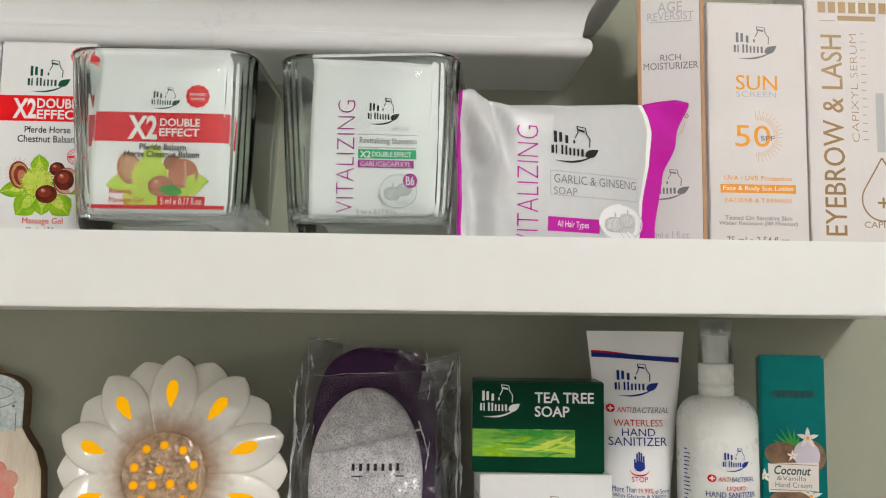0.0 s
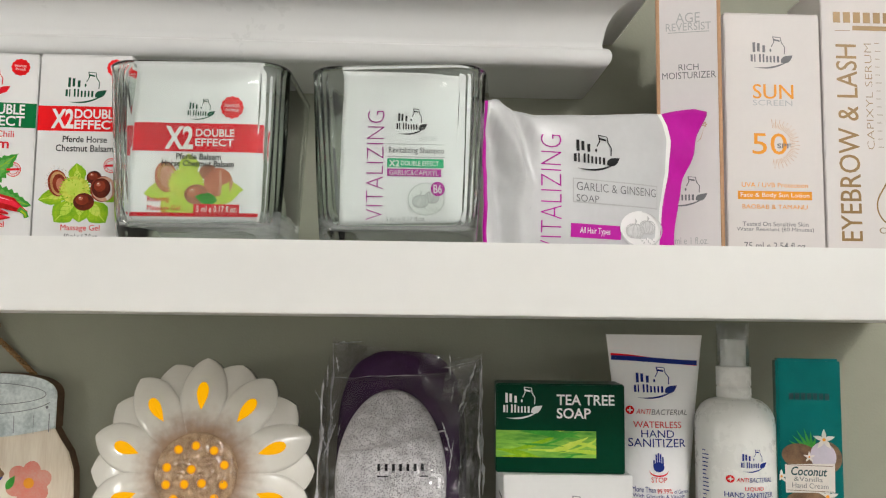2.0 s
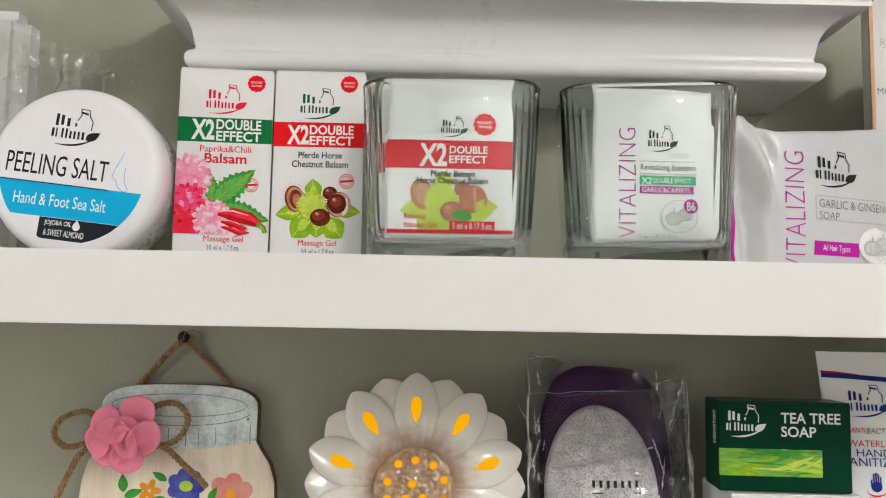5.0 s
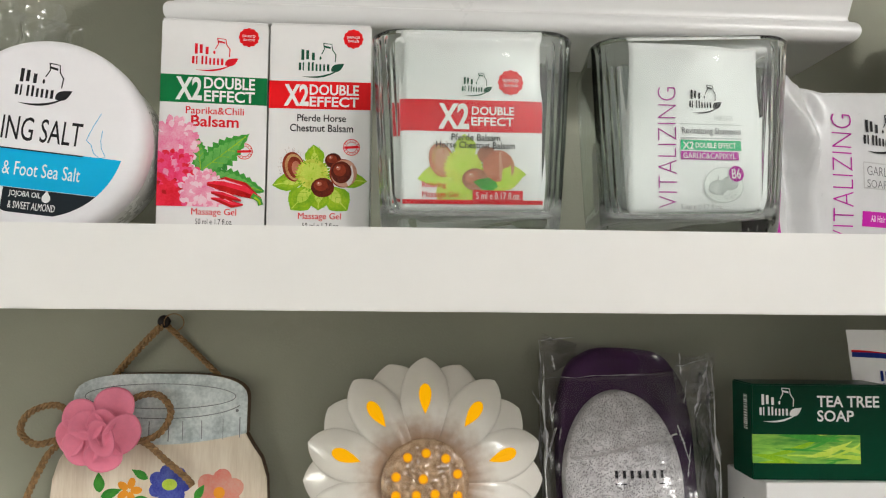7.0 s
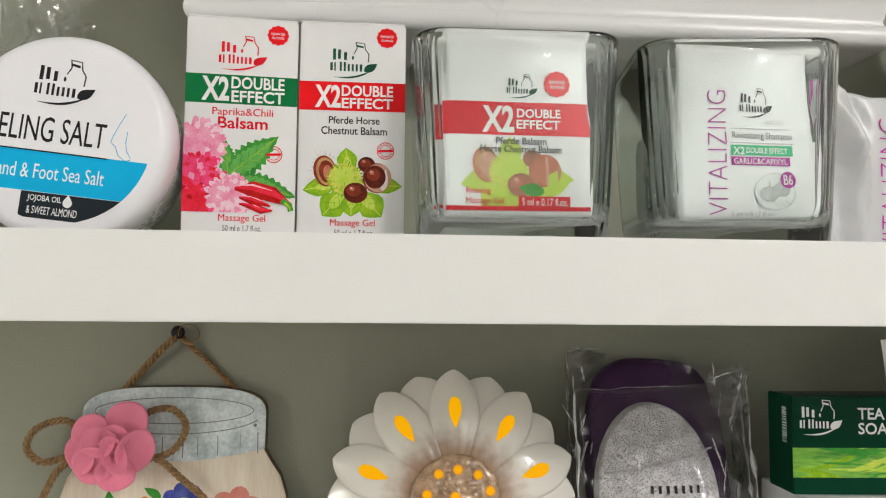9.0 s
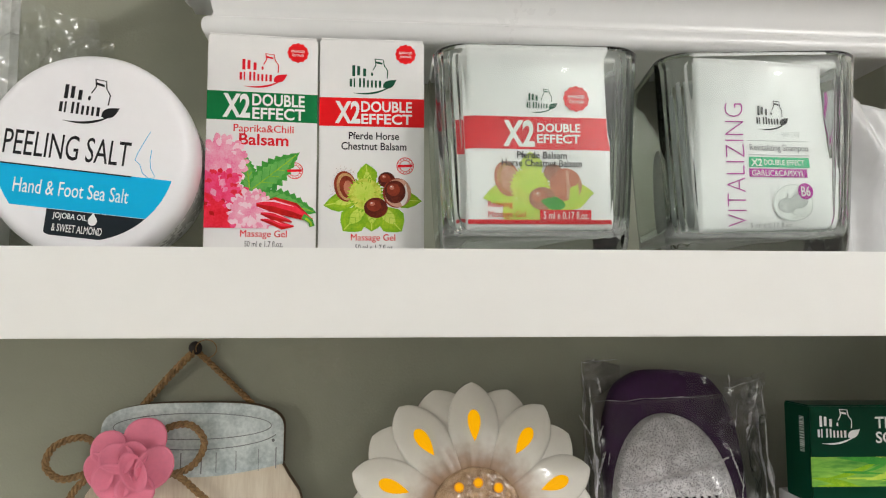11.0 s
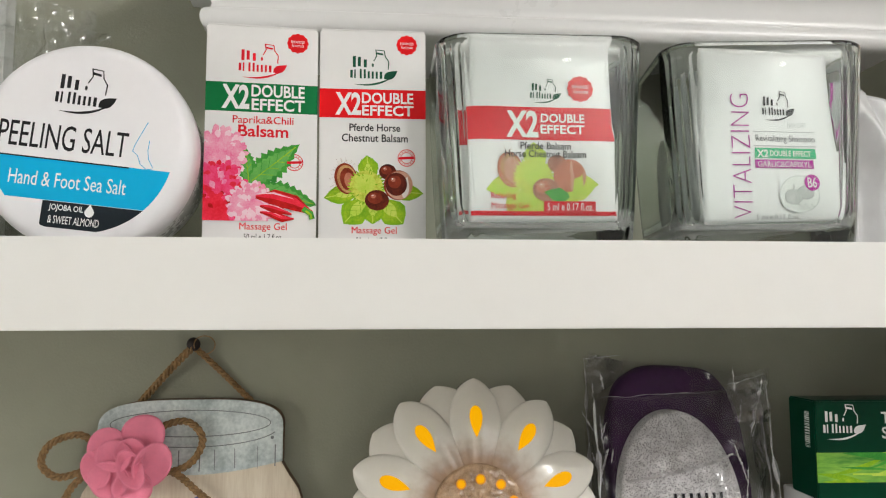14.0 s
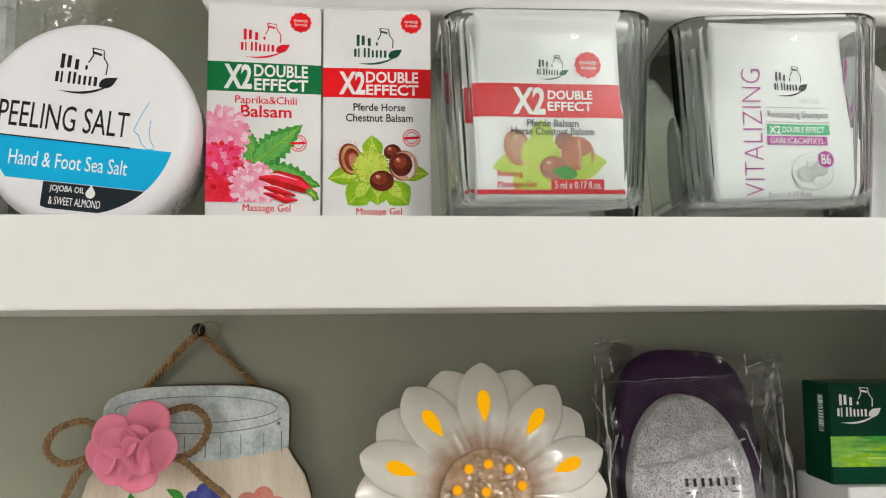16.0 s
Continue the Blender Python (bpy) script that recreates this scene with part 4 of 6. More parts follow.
def shampoo_sachets():
    hw, z0, z1 = 0.0365, 0.0140, 0.1062
    surf = puffed(hw, z0, z1, 0.0012, -0.014, 0.0007, 2)
    x, y, z, turn, lean = (-0.0185, 0.0515, 1.4, 0, 0)
    ob = sachet((x, y, z, turn, lean), hw, z0, z1, surf, "white revitalizing shampoo sachet with magenta lettering, in a glass", "shampoo sachets")
    k = dict(surf=surf)
    lettering("VITALIZING", (-0.0213, -0.0114, 0.0169, 0.0821), M["magenta"], ob, -0.022, True, **k)
    emblem((-0.0045, 0.0152, 0.0675, 0.0847), M["black"], ob, surf)
    lettering("HAIR CARE", (0.0098, 0.0202, 0.0647, 0.0674), M["palegrey"], ob, -0.006, **k)
    lettering("Revitalizing Shampoo", (-0.0084, 0.0245, 0.0561, 0.0607), M["grey"], ob, 0.004, **k)
    for low, high in ((0.0622, 0.0626), (0.0546, 0.0551)):
        field("rule", (-0.0094, 0.0248, low, high), M["palegrey"], ob, surf, LIFT * 2)
    field("printed_bar", (-0.0092, 0.0239, 0.0485, 0.0538), M["mint"], ob, surf, LIFT * 2)
    lettering("X2", (-0.0082, -0.0021, 0.0489, 0.0528), M["white_ink"], ob, 0.02, depth=LIFT * 3, **k)
    lettering("DOUBLE EFFECT", (-0.0012, 0.0210, 0.0496, 0.0525), M["white_ink"], ob, 0.012, depth=LIFT * 3, **k)
    field("printed_bar", (-0.0091, 0.0224, 0.0433, 0.0477), M["magenta"], ob, surf, LIFT * 2)
    lettering("GARLIC&CAPIXYL", (-0.0078, 0.0208, 0.0439, 0.0469), M["white_ink"], ob, 0.004, depth=LIFT * 3, **k)
    garlic((0.0028, 0.0242, 0.0197, 0.0398), M["palegrey"], ob, surf)
    u0, u1, v0, v1 = (0.0161, 0.0242, 0.0318, 0.0403)
    bm = bmesh.new()
    polygon(bm, ellipse((u0 + u1) / 2, (v0 + v1) / 2, (u1 - u0) / 2, (v1 - v0) / 2), 0, LIFT * 4.2, surf)
    part("vitamin_dot", bm, M["magenta"], ob)
    lettering("B6", (0.0177, 0.0225, 0.0334, 0.0387), M["white_ink"], ob, 0.01, depth=LIFT * 5, **k)
    lettering("5 ml e 0.17 fl.oz.", (-0.0095, 0.0135, 0.0160, 0.0189), M["grey"], ob, -0.008, **k)
    for i, (dx, dy, rot) in enumerate(((0.0008, 0.0050, -3.0), (-0.001, 0.0110, -12.0), (-0.003, 0.0180, -20.0), (-0.004, 0.0270, -29.0))):
        s2 = puffed(hw, z0, z1, 0.0014, -0.03 * i, 0.0016 + 0.0008 * i, 9 + i)
        sachet((x + dx, y + dy, z - 0.001 * (i % 2), rot, 0), hw, z0, z1 - 0.005 * i, s2, "silvery sachet back stacked behind the shampoo sachet", "shampoo sachets", M["foilback"] if i else M["sachet"])


shampoo_sachets()


def soap_pouch():
    """A pillow pouch round a soap bar: puffed body, pinched fins at both ends."""
    ob = thing("soap_pouch", (0.095, 0.077, 1.4, 22, 0), "pearl white garlic and ginseng soap pouch with magenta fin", "soap pouch")
    L, Rr = -0.066, 0.1005
    top_pts = [(-0.066, 0.0925), (-0.058, 0.0955), (-0.050, 0.0900), (-0.036, 0.0868), (0.0, 0.0905), (0.045, 0.0968), (0.0610, 0.0982), (0.074, 0.1015), (0.090, 0.1045), (0.1005, 0.1038)]
    bot_pts = [(-0.066, 0.004), (-0.05, 0.002), (0.0, 0.0005), (0.060, 0.0005), (0.072, 0.001), (0.1005, 0.004)]

    def along(pts, u):
        for (a, b), (c, d) in zip(pts, pts[1:]):
            if u <= c:
                return b + (d - b) * (u - a) / (c - a)
        return pts[-1][1]

    right_pts = sorted([(v, u) for u, v in ((0.1002, 0.1010), (0.0914, 0.0803), (0.0813, 0.0561), (0.0754, 0.0399), (0.0720, 0.0129))])
    seam_pts = sorted([(v, u) for u, v in ((0.0611, 0.0986), (0.0665, 0.0909), (0.0692, 0.0814), (0.0678, 0.0587), (0.0614, 0.0351), (0.0583, 0.0121))])

    def sideways(pts, v):
        v = min(max(v, pts[0][0]), pts[-1][0])
        return along(pts, v)

    def front(u, v):
        lo, hi = along(bot_pts, u), along(top_pts, u)
        t = (v - lo) / max(1e-6, hi - lo) * 2 - 1
        s = (u - 0.012) / 0.052
        body = max(0.0, 1 - abs(s) ** 5) * max(0.0, 1 - abs(t) ** 6) if abs(s) < 1 else 0.0
        side = max(0.0, -s - 0.35)
        crease = lambda p, q, wide: max(0.0, 1 - abs((u - p[0]) * (q[1] - p[1]) - (v - p[1]) * (q[0] - p[0])) / math.hypot(q[0] - p[0], q[1] - p[1]) / wide)
        fold = -0.0065 * crease((-0.064, 0.096), (-0.038, 0.040), 0.008) + 0.0055 * crease((-0.052, 0.100), (-0.033, 0.066), 0.006)
        fold += 0.0060 * crease((-0.058, 0.060), (-0.052, 0.0), 0.007) - 0.0040 * crease((-0.044, 0.045), (-0.040, 0.0), 0.006)
        fin = 0.0018 * math.sin(v * 170 + u * 60) * max(0.0, min(1.0, (u - 0.064) / 0.02))
        wave = (noise.noise(Vector((u * 40, v * 40, 3.0))) * 0.0016 + abs(noise.noise(Vector((u * 62 + v * 30, v * 45, 8.0)))) * 0.0030) * (0.13 + 1.0 * max(0.0, min(1.0, (-0.033 - u) / 0.015)))
        return 0.004 - 0.004 * body + side * 0.006 + fold * max(0.0, min(1.0, (-0.033 - u) / 0.012)) + fin + wave
    nx, nz = 70, 40
    bm, sheets = bmesh.new(), []
    for side in (0, 1):
        rows = []
        for i in range(nx + 1):
            f = i / nx
            col = []
            for j in range(nz + 1):
                g = j / nz
                u = L + (Rr - L) * f
                v = along(bot_pts, u) + (along(top_pts, u) - along(bot_pts, u)) * g
                seam, end = sideways(seam_pts, v), sideways(right_pts, v)
                u = L + (seam - L) * f / 0.7429 if i <= 52 else seam + (end - seam) * ((i - 52) / 18) ** 1.15
                y = front(u, v)
                if side:
                    s, t = (u - 0.010) / 0.056, g * 2 - 1
                    y = y + 0.0008 + (0.020 * math.sqrt(max(0.0, 1 - s * s)) * max(0.0, 1 - abs(t) ** 6) if abs(s) < 1 else 0.0)
                col.append(bm.verts.new((u, y, v)))
            rows.append(col)
        sheets.append(rows)
        for i in range(nx):
            for j in range(nz):
                u = (rows[i][j].co.x + rows[i + 1][j].co.x) / 2
                v = rows[i][j].co.z
                f = bm.faces.new((rows[i][j], rows[i + 1][j], rows[i + 1][j + 1], rows[i][j + 1]))
                f.material_index = 1 if i > 52 or i < 1 else (2 if i == 51 or i == 52 else 0)
    a, b = sheets
    edge = lambda s: s[0][:] + [c[-1] for c in s[1:]] + s[-1][-2::-1] + [c[0] for c in s[-2:0:-1]]
    p, q = edge(a), edge(b)
    for i in range(len(p)):
        k = (i + 1) % len(p)
        bm.faces.new((p[i], p[k], q[k], q[i])).material_index = 1 if p[i].co.x > 0.070 else 0
    part("pouch", bm, [M["pouch"], M["magenta_foil"], M["white_ink"]], ob, smooth=True)
    k = dict(surf=front)
    lettering("VITALIZING", (-0.0303, -0.0171, 0.0015, 0.0748), M["magenta"], ob, -0.022, True, **k)
    emblem((-0.0095, 0.0268, 0.0531, 0.0785), M["black"], ob, front)
    field("printed_bar", (-0.0095, 0.0566, 0.0332, 0.0487), M["palegrey"], ob, front, LIFT)
    a, b, c, d = (-0.0091, 0.0562, 0.0337, 0.0482)
    field("printed_bar", (a + 0.0003, b - 0.0003, c + 0.0003, d - 0.0003), M["pouch"], ob, front, LIFT * 1.6)
    lettering("GARLIC & GINSENG", (-0.0071, 0.0549, 0.0410, 0.0463), M["grey"], ob, -0.006, depth=LIFT * 2.6, **k)
    lettering("SOAP", (-0.0072, 0.0095, 0.0340, 0.0385), M["grey"], ob, -0.006, depth=LIFT * 2.6, **k)
    field("printed_bar", (-0.0108, 0.0264, 0.0116, 0.0203), M["magenta"], ob, front, LIFT)
    lettering("All Hair Types", (-0.0044, 0.0181, 0.0133, 0.0182), M["white_ink"], ob, 0.0, **k)
    garlic((0.0256, 0.0590, 0.0075, 0.0311), M["palegrey"], ob, front)


soap_pouch()


def tall_boxes():
    # the moisturiser, with copper foil edges
    ob = carton((0.1814, 0.1349, 1.4, -14, 0), 0.0420, 0.026, 0.2150, M["carton_pink"], "tall pearl white moisturizer carton with copper edges")
    for s in (-1, 1):
        part("foil_edge", block(s * 0.0210 - 0.0013, s * 0.0210 + 0.0013, -0.0004, 0.0025, 0.0, 0.2136, 0.0003, 1), M["copper"], ob, "copper foil edge")
    lettering("AGE", (-0.0084, 0.0082, 0.1733, 0.1807), M["palegrey"], ob, 0.0)
    lettering("REVERSIST", (-0.0153, 0.0157, 0.1676, 0.1733), M["palegrey"], ob, 0.0)
    field("rule", (-0.0138, 0.0145, 0.1661, 0.1667), M["palegrey"], ob)
    lettering("RICH", (-0.0069, 0.0068, 0.1386, 0.1431), M["grey"], ob, 0.0)
    lettering("MOISTURIZER", (-0.0182, 0.0184, 0.1325, 0.1374), M["grey"], ob, 0.0)
    emblem((-0.0172, 0.0121, 0.0403, 0.0632), M["grey"], ob)
    bm = bmesh.new()
    u0, u1, z0, z1 = (0.0032, 0.0120, 0.0849, 0.1001)
    for i in range(5):
        a = radians(72 * i)
        polygon(bm, ellipse(u1 - 0.002 + 0.0012 * math.cos(a), z1 - 0.001 + 0.0012 * math.sin(a), 0.0008, 0.0005, 72 * i, 8), 0, LIFT)
    polygon(bm, stroke([(u1 - 0.002, z1 - 0.002), (u0 + 0.004, z0 + 0.004), (u0, z0)], 0.0004, True), 0, LIFT)
    part("twig_print", bm, M["copper"], ob)
    lettering("30ml e 1 fl.oz.", (-0.0160, 0.0111, 0.0145, 0.0195), M["palegrey"], ob, 0.0)

    ob = carton((0.242, 0.135, 1.4, 0, 0), 0.0692, 0.050, 0.1818, M["carton_warm"], "white sun lotion carton with orange print")
    emblem((-0.0164, 0.0159, 0.1401, 0.1658), M["grey"], ob)
    lettering("SUN", (-0.0148, 0.0146, 0.1191, 0.1297), M["orange"], ob, 0.008)
    lettering("SCREEN", (-0.0149, 0.0136, 0.1142, 0.1182), M["palegrey"], ob, 0.0)
    lettering("50", (-0.0160, 0.0090, 0.0790, 0.0943), M["orange"], ob, 0.0)
    lettering("SPF", (0.0018, 0.0117, 0.0835, 0.0870), M["grey"], ob, 0.02, depth=LIFT * 4)
    u0, u1, z0, z1 = (-0.0219, 0.0222, 0.0687, 0.1047)
    cu, cv, r = (u0 + u1) / 2, (z0 + z1) / 2, (z1 - z0) / 2
    bm = bmesh.new()
    for k in range(40):
        a = radians(-96 + 192 * k / 39)
        r0, r1 = r * 0.62, r * (1.0 if k % 2 else 0.82)
        polygon(bm, stroke([(cu + r0 * math.cos(a), cv + r0 * math.sin(a)), (cu + r1 * math.cos(a), cv + r1 * math.sin(a))], 0.0003), 0, LIFT)
    part("sun_rays", bm, M["copper"], ob)
    lettering("UVA / UVB Protection", (-0.0243, 0.0230, 0.0555, 0.0589), M["orange"], ob, 0.004)
    field("printed_bar", (-0.0271, 0.0258, 0.0468, 0.0528), M["orange"], ob)
    lettering("Face & Body Sun Lotion", (-0.0252, 0.0239, 0.0477, 0.0516), M["white_ink"], ob, 0.004)
    lettering("BAOBAB & TAMANU", (-0.0241, 0.0224, 0.0402, 0.0433), M["orange"], ob, 0.004)
    lettering("Tested On Sensitive Skin", (-0.0243, 0.0226, 0.0280, 0.0311), M["grey"], ob, 0.006)
    lettering("Water Resistant (80 Minutes)", (-0.0285, 0.0264, 0.0237, 0.0272), M["grey"], ob, 0.006)
    lettering("75 ml e 2.54 fl.oz.", (-0.0233, 0.0212, 0.0118, 0.0167), M["grey"], ob, 0.004)

    ob = carton((0.3125, 0.135, 1.4, 0, 0), 0.0690, 0.050, 0.2050, M["carton_warm"], "ivory eyebrow and lash serum carton with gold foil lettering")
    u0, u1, z0, z1 = (-0.0254, 0.0259, 0.1763, 0.1842)
    for i in range(7):
        a = u0 + (u1 - u0) * i / 7
        field("name_bar", (a, a + (u1 - u0) / 7 * 0.72, z0, z1), M["gold"], ob)
    field("name_bar", (-0.0243, -0.0132, 0.1703, 0.1707), M["gold"], ob)
    field("name_bar", (-0.0114, 0.0160, 0.1708, 0.1742), M["gold"], ob)
    lettering("EYEBROW & LASH", (-0.0244, -0.0091, 0.0184, 0.1603), M["gold"], ob, 0.008, True)
    lettering("CAPIXYL SERUM", (-0.0034, 0.0017, 0.0840, 0.1612), M["gold"], ob, -0.02, True)
    u0, u1, z0, z1 = (0.0043, 0.0077, 0.0856, 0.1614)
    for i in range(14):
        v = z0 + (z1 - z0) * i / 13
        field("tick", (u0, u1 if i % 4 else u1 + 0.001, v, v + 0.0004), M["gold"], ob)
    u0, u1, z0, z1 = (0.0021, 0.0319, 0.0288, 0.0691)
    cu = (u0 + u1) / 2
    bm = bmesh.new()
    outer = [(cu, z1 + 0.004)] + ellipse(cu, z0 + (u1 - u0) / 2, (u1 - u0) / 2, (u1 - u0) / 2, a0=28, a1=-208, n=26) + [(cu, z1 + 0.004)]
    polygon(bm, stroke(outer, 0.0011), 0, LIFT)
    part("drop_print", bm, M["gold"], ob, "gold outline of a drop")
    field("plus_print", (cu - 0.004, cu + 0.004, z0 + 0.012, z0 + 0.0135), M["gold"], ob)
    field("plus_print", (cu - 0.00075, cu + 0.00075, z0 + 0.009, z0 + 0.0165), M["gold"], ob, depth=LIFT * 2)
    field("dropper_print", (cu - 0.003, cu + 0.003, z1 + 0.008, z1 + 0.05), M["palegrey"], ob)
    lettering("CAPIXYL", (0.0029, 0.0310, 0.0241, 0.0284), M["gold"], ob, 0.0)


tall_boxes()


def crinkled_sheet(name, corners, mat, parent, seed, nx=40, nz=40, amp=0.006, label="", bulge=0.0):
    """A film between four corners, with folds; corners run round its outline."""
    a, b, c, d = (Vector(p) for p in corners)
    bm, rows = bmesh.new(), []
    for j in range(nz + 1):
        t = j / nz
        row = []
        for i in range(nx + 1):
            s = i / nx
            p = (a.lerp(b, s)).lerp(d.lerp(c, s), t)
            p.y -= bulge * math.sin(math.pi * s) ** 0.5 * math.sin(math.pi * min(1.0, 0.12 + 0.88 * t)) ** 0.5 if 0 < s < 1 and t < 1 else 0.0
            q = Vector((p.x * 30, seed * 3.1, p.z * 30))
            ridge = 1 - abs(noise.noise(q)) * 2
            p = p + Vector((0.25 * noise.noise(q * 1.7), -abs(ridge) * 0.6 + 0.7 * noise.noise(q * 2.3), 0.25 * noise.noise(q * 2.1 + Vector((5, 0, 0))))) * amp
            row.append(bm.verts.new(p))
        rows.append(row)
    for j in range(nz):
        for i in range(nx):
            bm.faces.new((rows[j][i], rows[j][i + 1], rows[j + 1][i + 1], rows[j + 1][i]))
    return part(name, bm, mat, parent, label)


def clear_bag():
    ob = thing("clear_plastic_bag", (-0.435, 0.145, 1.40, 0, 0), "crumpled clear plastic bag standing behind the tub", "bag")
    crinkled_sheet("film_front", ((-0.075, 0.0, 0.0), (0.052, 0.0, 0.0), (0.048, 0.01, 0.150), (-0.075, 0.0, 0.185)), M["film2"], ob, 2, amp=0.010)
    crinkled_sheet("film_back", ((-0.075, 0.05, 0.0), (0.055, 0.05, 0.0), (0.050, 0.03, 0.146), (-0.075, 0.04, 0.180)), M["film2"], ob, 5, amp=0.010)
    crinkled_sheet("film_side", ((-0.02, -0.004, 0.0), (0.0, 0.03, 0.0), (-0.005, 0.02, 0.19), (-0.028, -0.01, 0.19)), M["film2"], ob, 8, 16, 40, 0.008)
    bm = block(-0.070, -0.012, 0.012, 0.045, 0.0, 0.19, 0.01, 3)
    part("white_contents", bm, M["carton"], ob, "white pack inside the bag")


clear_bag()


# ---- lower shelf ----
def rope(bm, pts, radius, pitch=0.011, strands=3, sides=5):
    """Twisted strands along a smooth line through points."""
    P = [Vector(p) for p in pts]
    line = []
    for i in range(len(P) - 1):
        a, b, c, d = P[max(0, i - 1)], P[i], P[i + 1], P[min(len(P) - 1, i + 2)]
        for k in range(12):
            t = k / 12
            line.append(0.5 * ((2 * b) + (c - a) * t + (2 * a - 5 * b + 4 * c - d) * t * t + (3 * b - a - 3 * c + d) * t ** 3))
    line.append(P[-1])
    for s in range(strands):
        rows, run = [], 0.0
        for i, p in enumerate(line):
            tan = (line[min(i + 1, len(line) - 1)] - line[max(0, i - 1)]).normalized()
            side = tan.cross(Vector((0, 1, 0))).normalized()
            up = side.cross(tan)
            if i:
                run += (p - line[i - 1]).length
            a = 6.28319 * (run / pitch + s / strands)
            q = p + (side * math.cos(a) + up * math.sin(a)) * radius * 0.5
            rows.append([bm.verts.new(q + (side * math.cos(6.28319 * k / sides) + up * math.sin(6.28319 * k / sides)) * radius * 0.58) for k in range(sides)])
        for a, b in zip(rows, rows[1:]):
            for k in range(sides):
                bm.faces.new((a[k], a[(k + 1) % sides], b[(k + 1) % sides], b[k]))
        bm.faces.new(rows[0])
        bm.faces.new(rows[-1])
    return bm


def extruded(pts, y0, y1, bevel=0.0008):
    bm = bmesh.new()
    a = [bm.verts.new((u, y0, v)) for u, v in pts]
    b = [bm.verts.new((u, y1, v)) for u, v in pts]
    face = bm.faces.new(a)
    bm.faces.new(b[::-1])
    for i in range(len(a)):
        k = (i + 1) % len(a)
        bm.faces.new((a[i], b[i], b[k], a[k])).material_index = 1
    bmesh.ops.bevel(bm, geom=list(face.edges), offset=bevel, segments=2, affect="EDGES")
    return bm


def cupped_petal(bm, cu, cy, cv, ru, rv, turn, cup, tilt_u, tilt_v, thick=0.0012, seed=0):
    """A round felt petal: a dished disc with some thickness."""
    t, rings, n = radians(turn), 7, 24
    tops = []
    for off in (0.0, thick):
        grid = []
        for j in range(rings + 1):
            r = j / rings
            row = []
            for i in range(n):
                a = 6.28319 * i / n
                x, z = ru * r * math.cos(a), rv * r * math.sin(a)
                ruffle = 0.10 * r * r * math.sin(3 * a + seed) * ru
                y = cy - cup * r * r * ru + ruffle + tilt_u * x + tilt_v * z + off
                row.append(bm.verts.new((cu + x * math.cos(t) - z * math.sin(t), y, cv + x * math.sin(t) + z * math.cos(t))))
                if j == 0:
                    row = row * n
                    break
            grid.append(row)
        tops.append(grid)
        for j in range(rings):
            for i in range(n):
                k = (i + 1) % n
                if j == 0:
                    bm.faces.new((grid[0][0], grid[1][i], grid[1][k]))
                else:
                    bm.faces.new((grid[j][i], grid[j + 1][i], grid[j + 1][k], grid[j][k]))
    a, b = tops[0][-1], tops[1][-1]
    for i in range(n):
        k = (i + 1) % n
        bm.faces.new((a[i], a[k], b[k], b[i]))


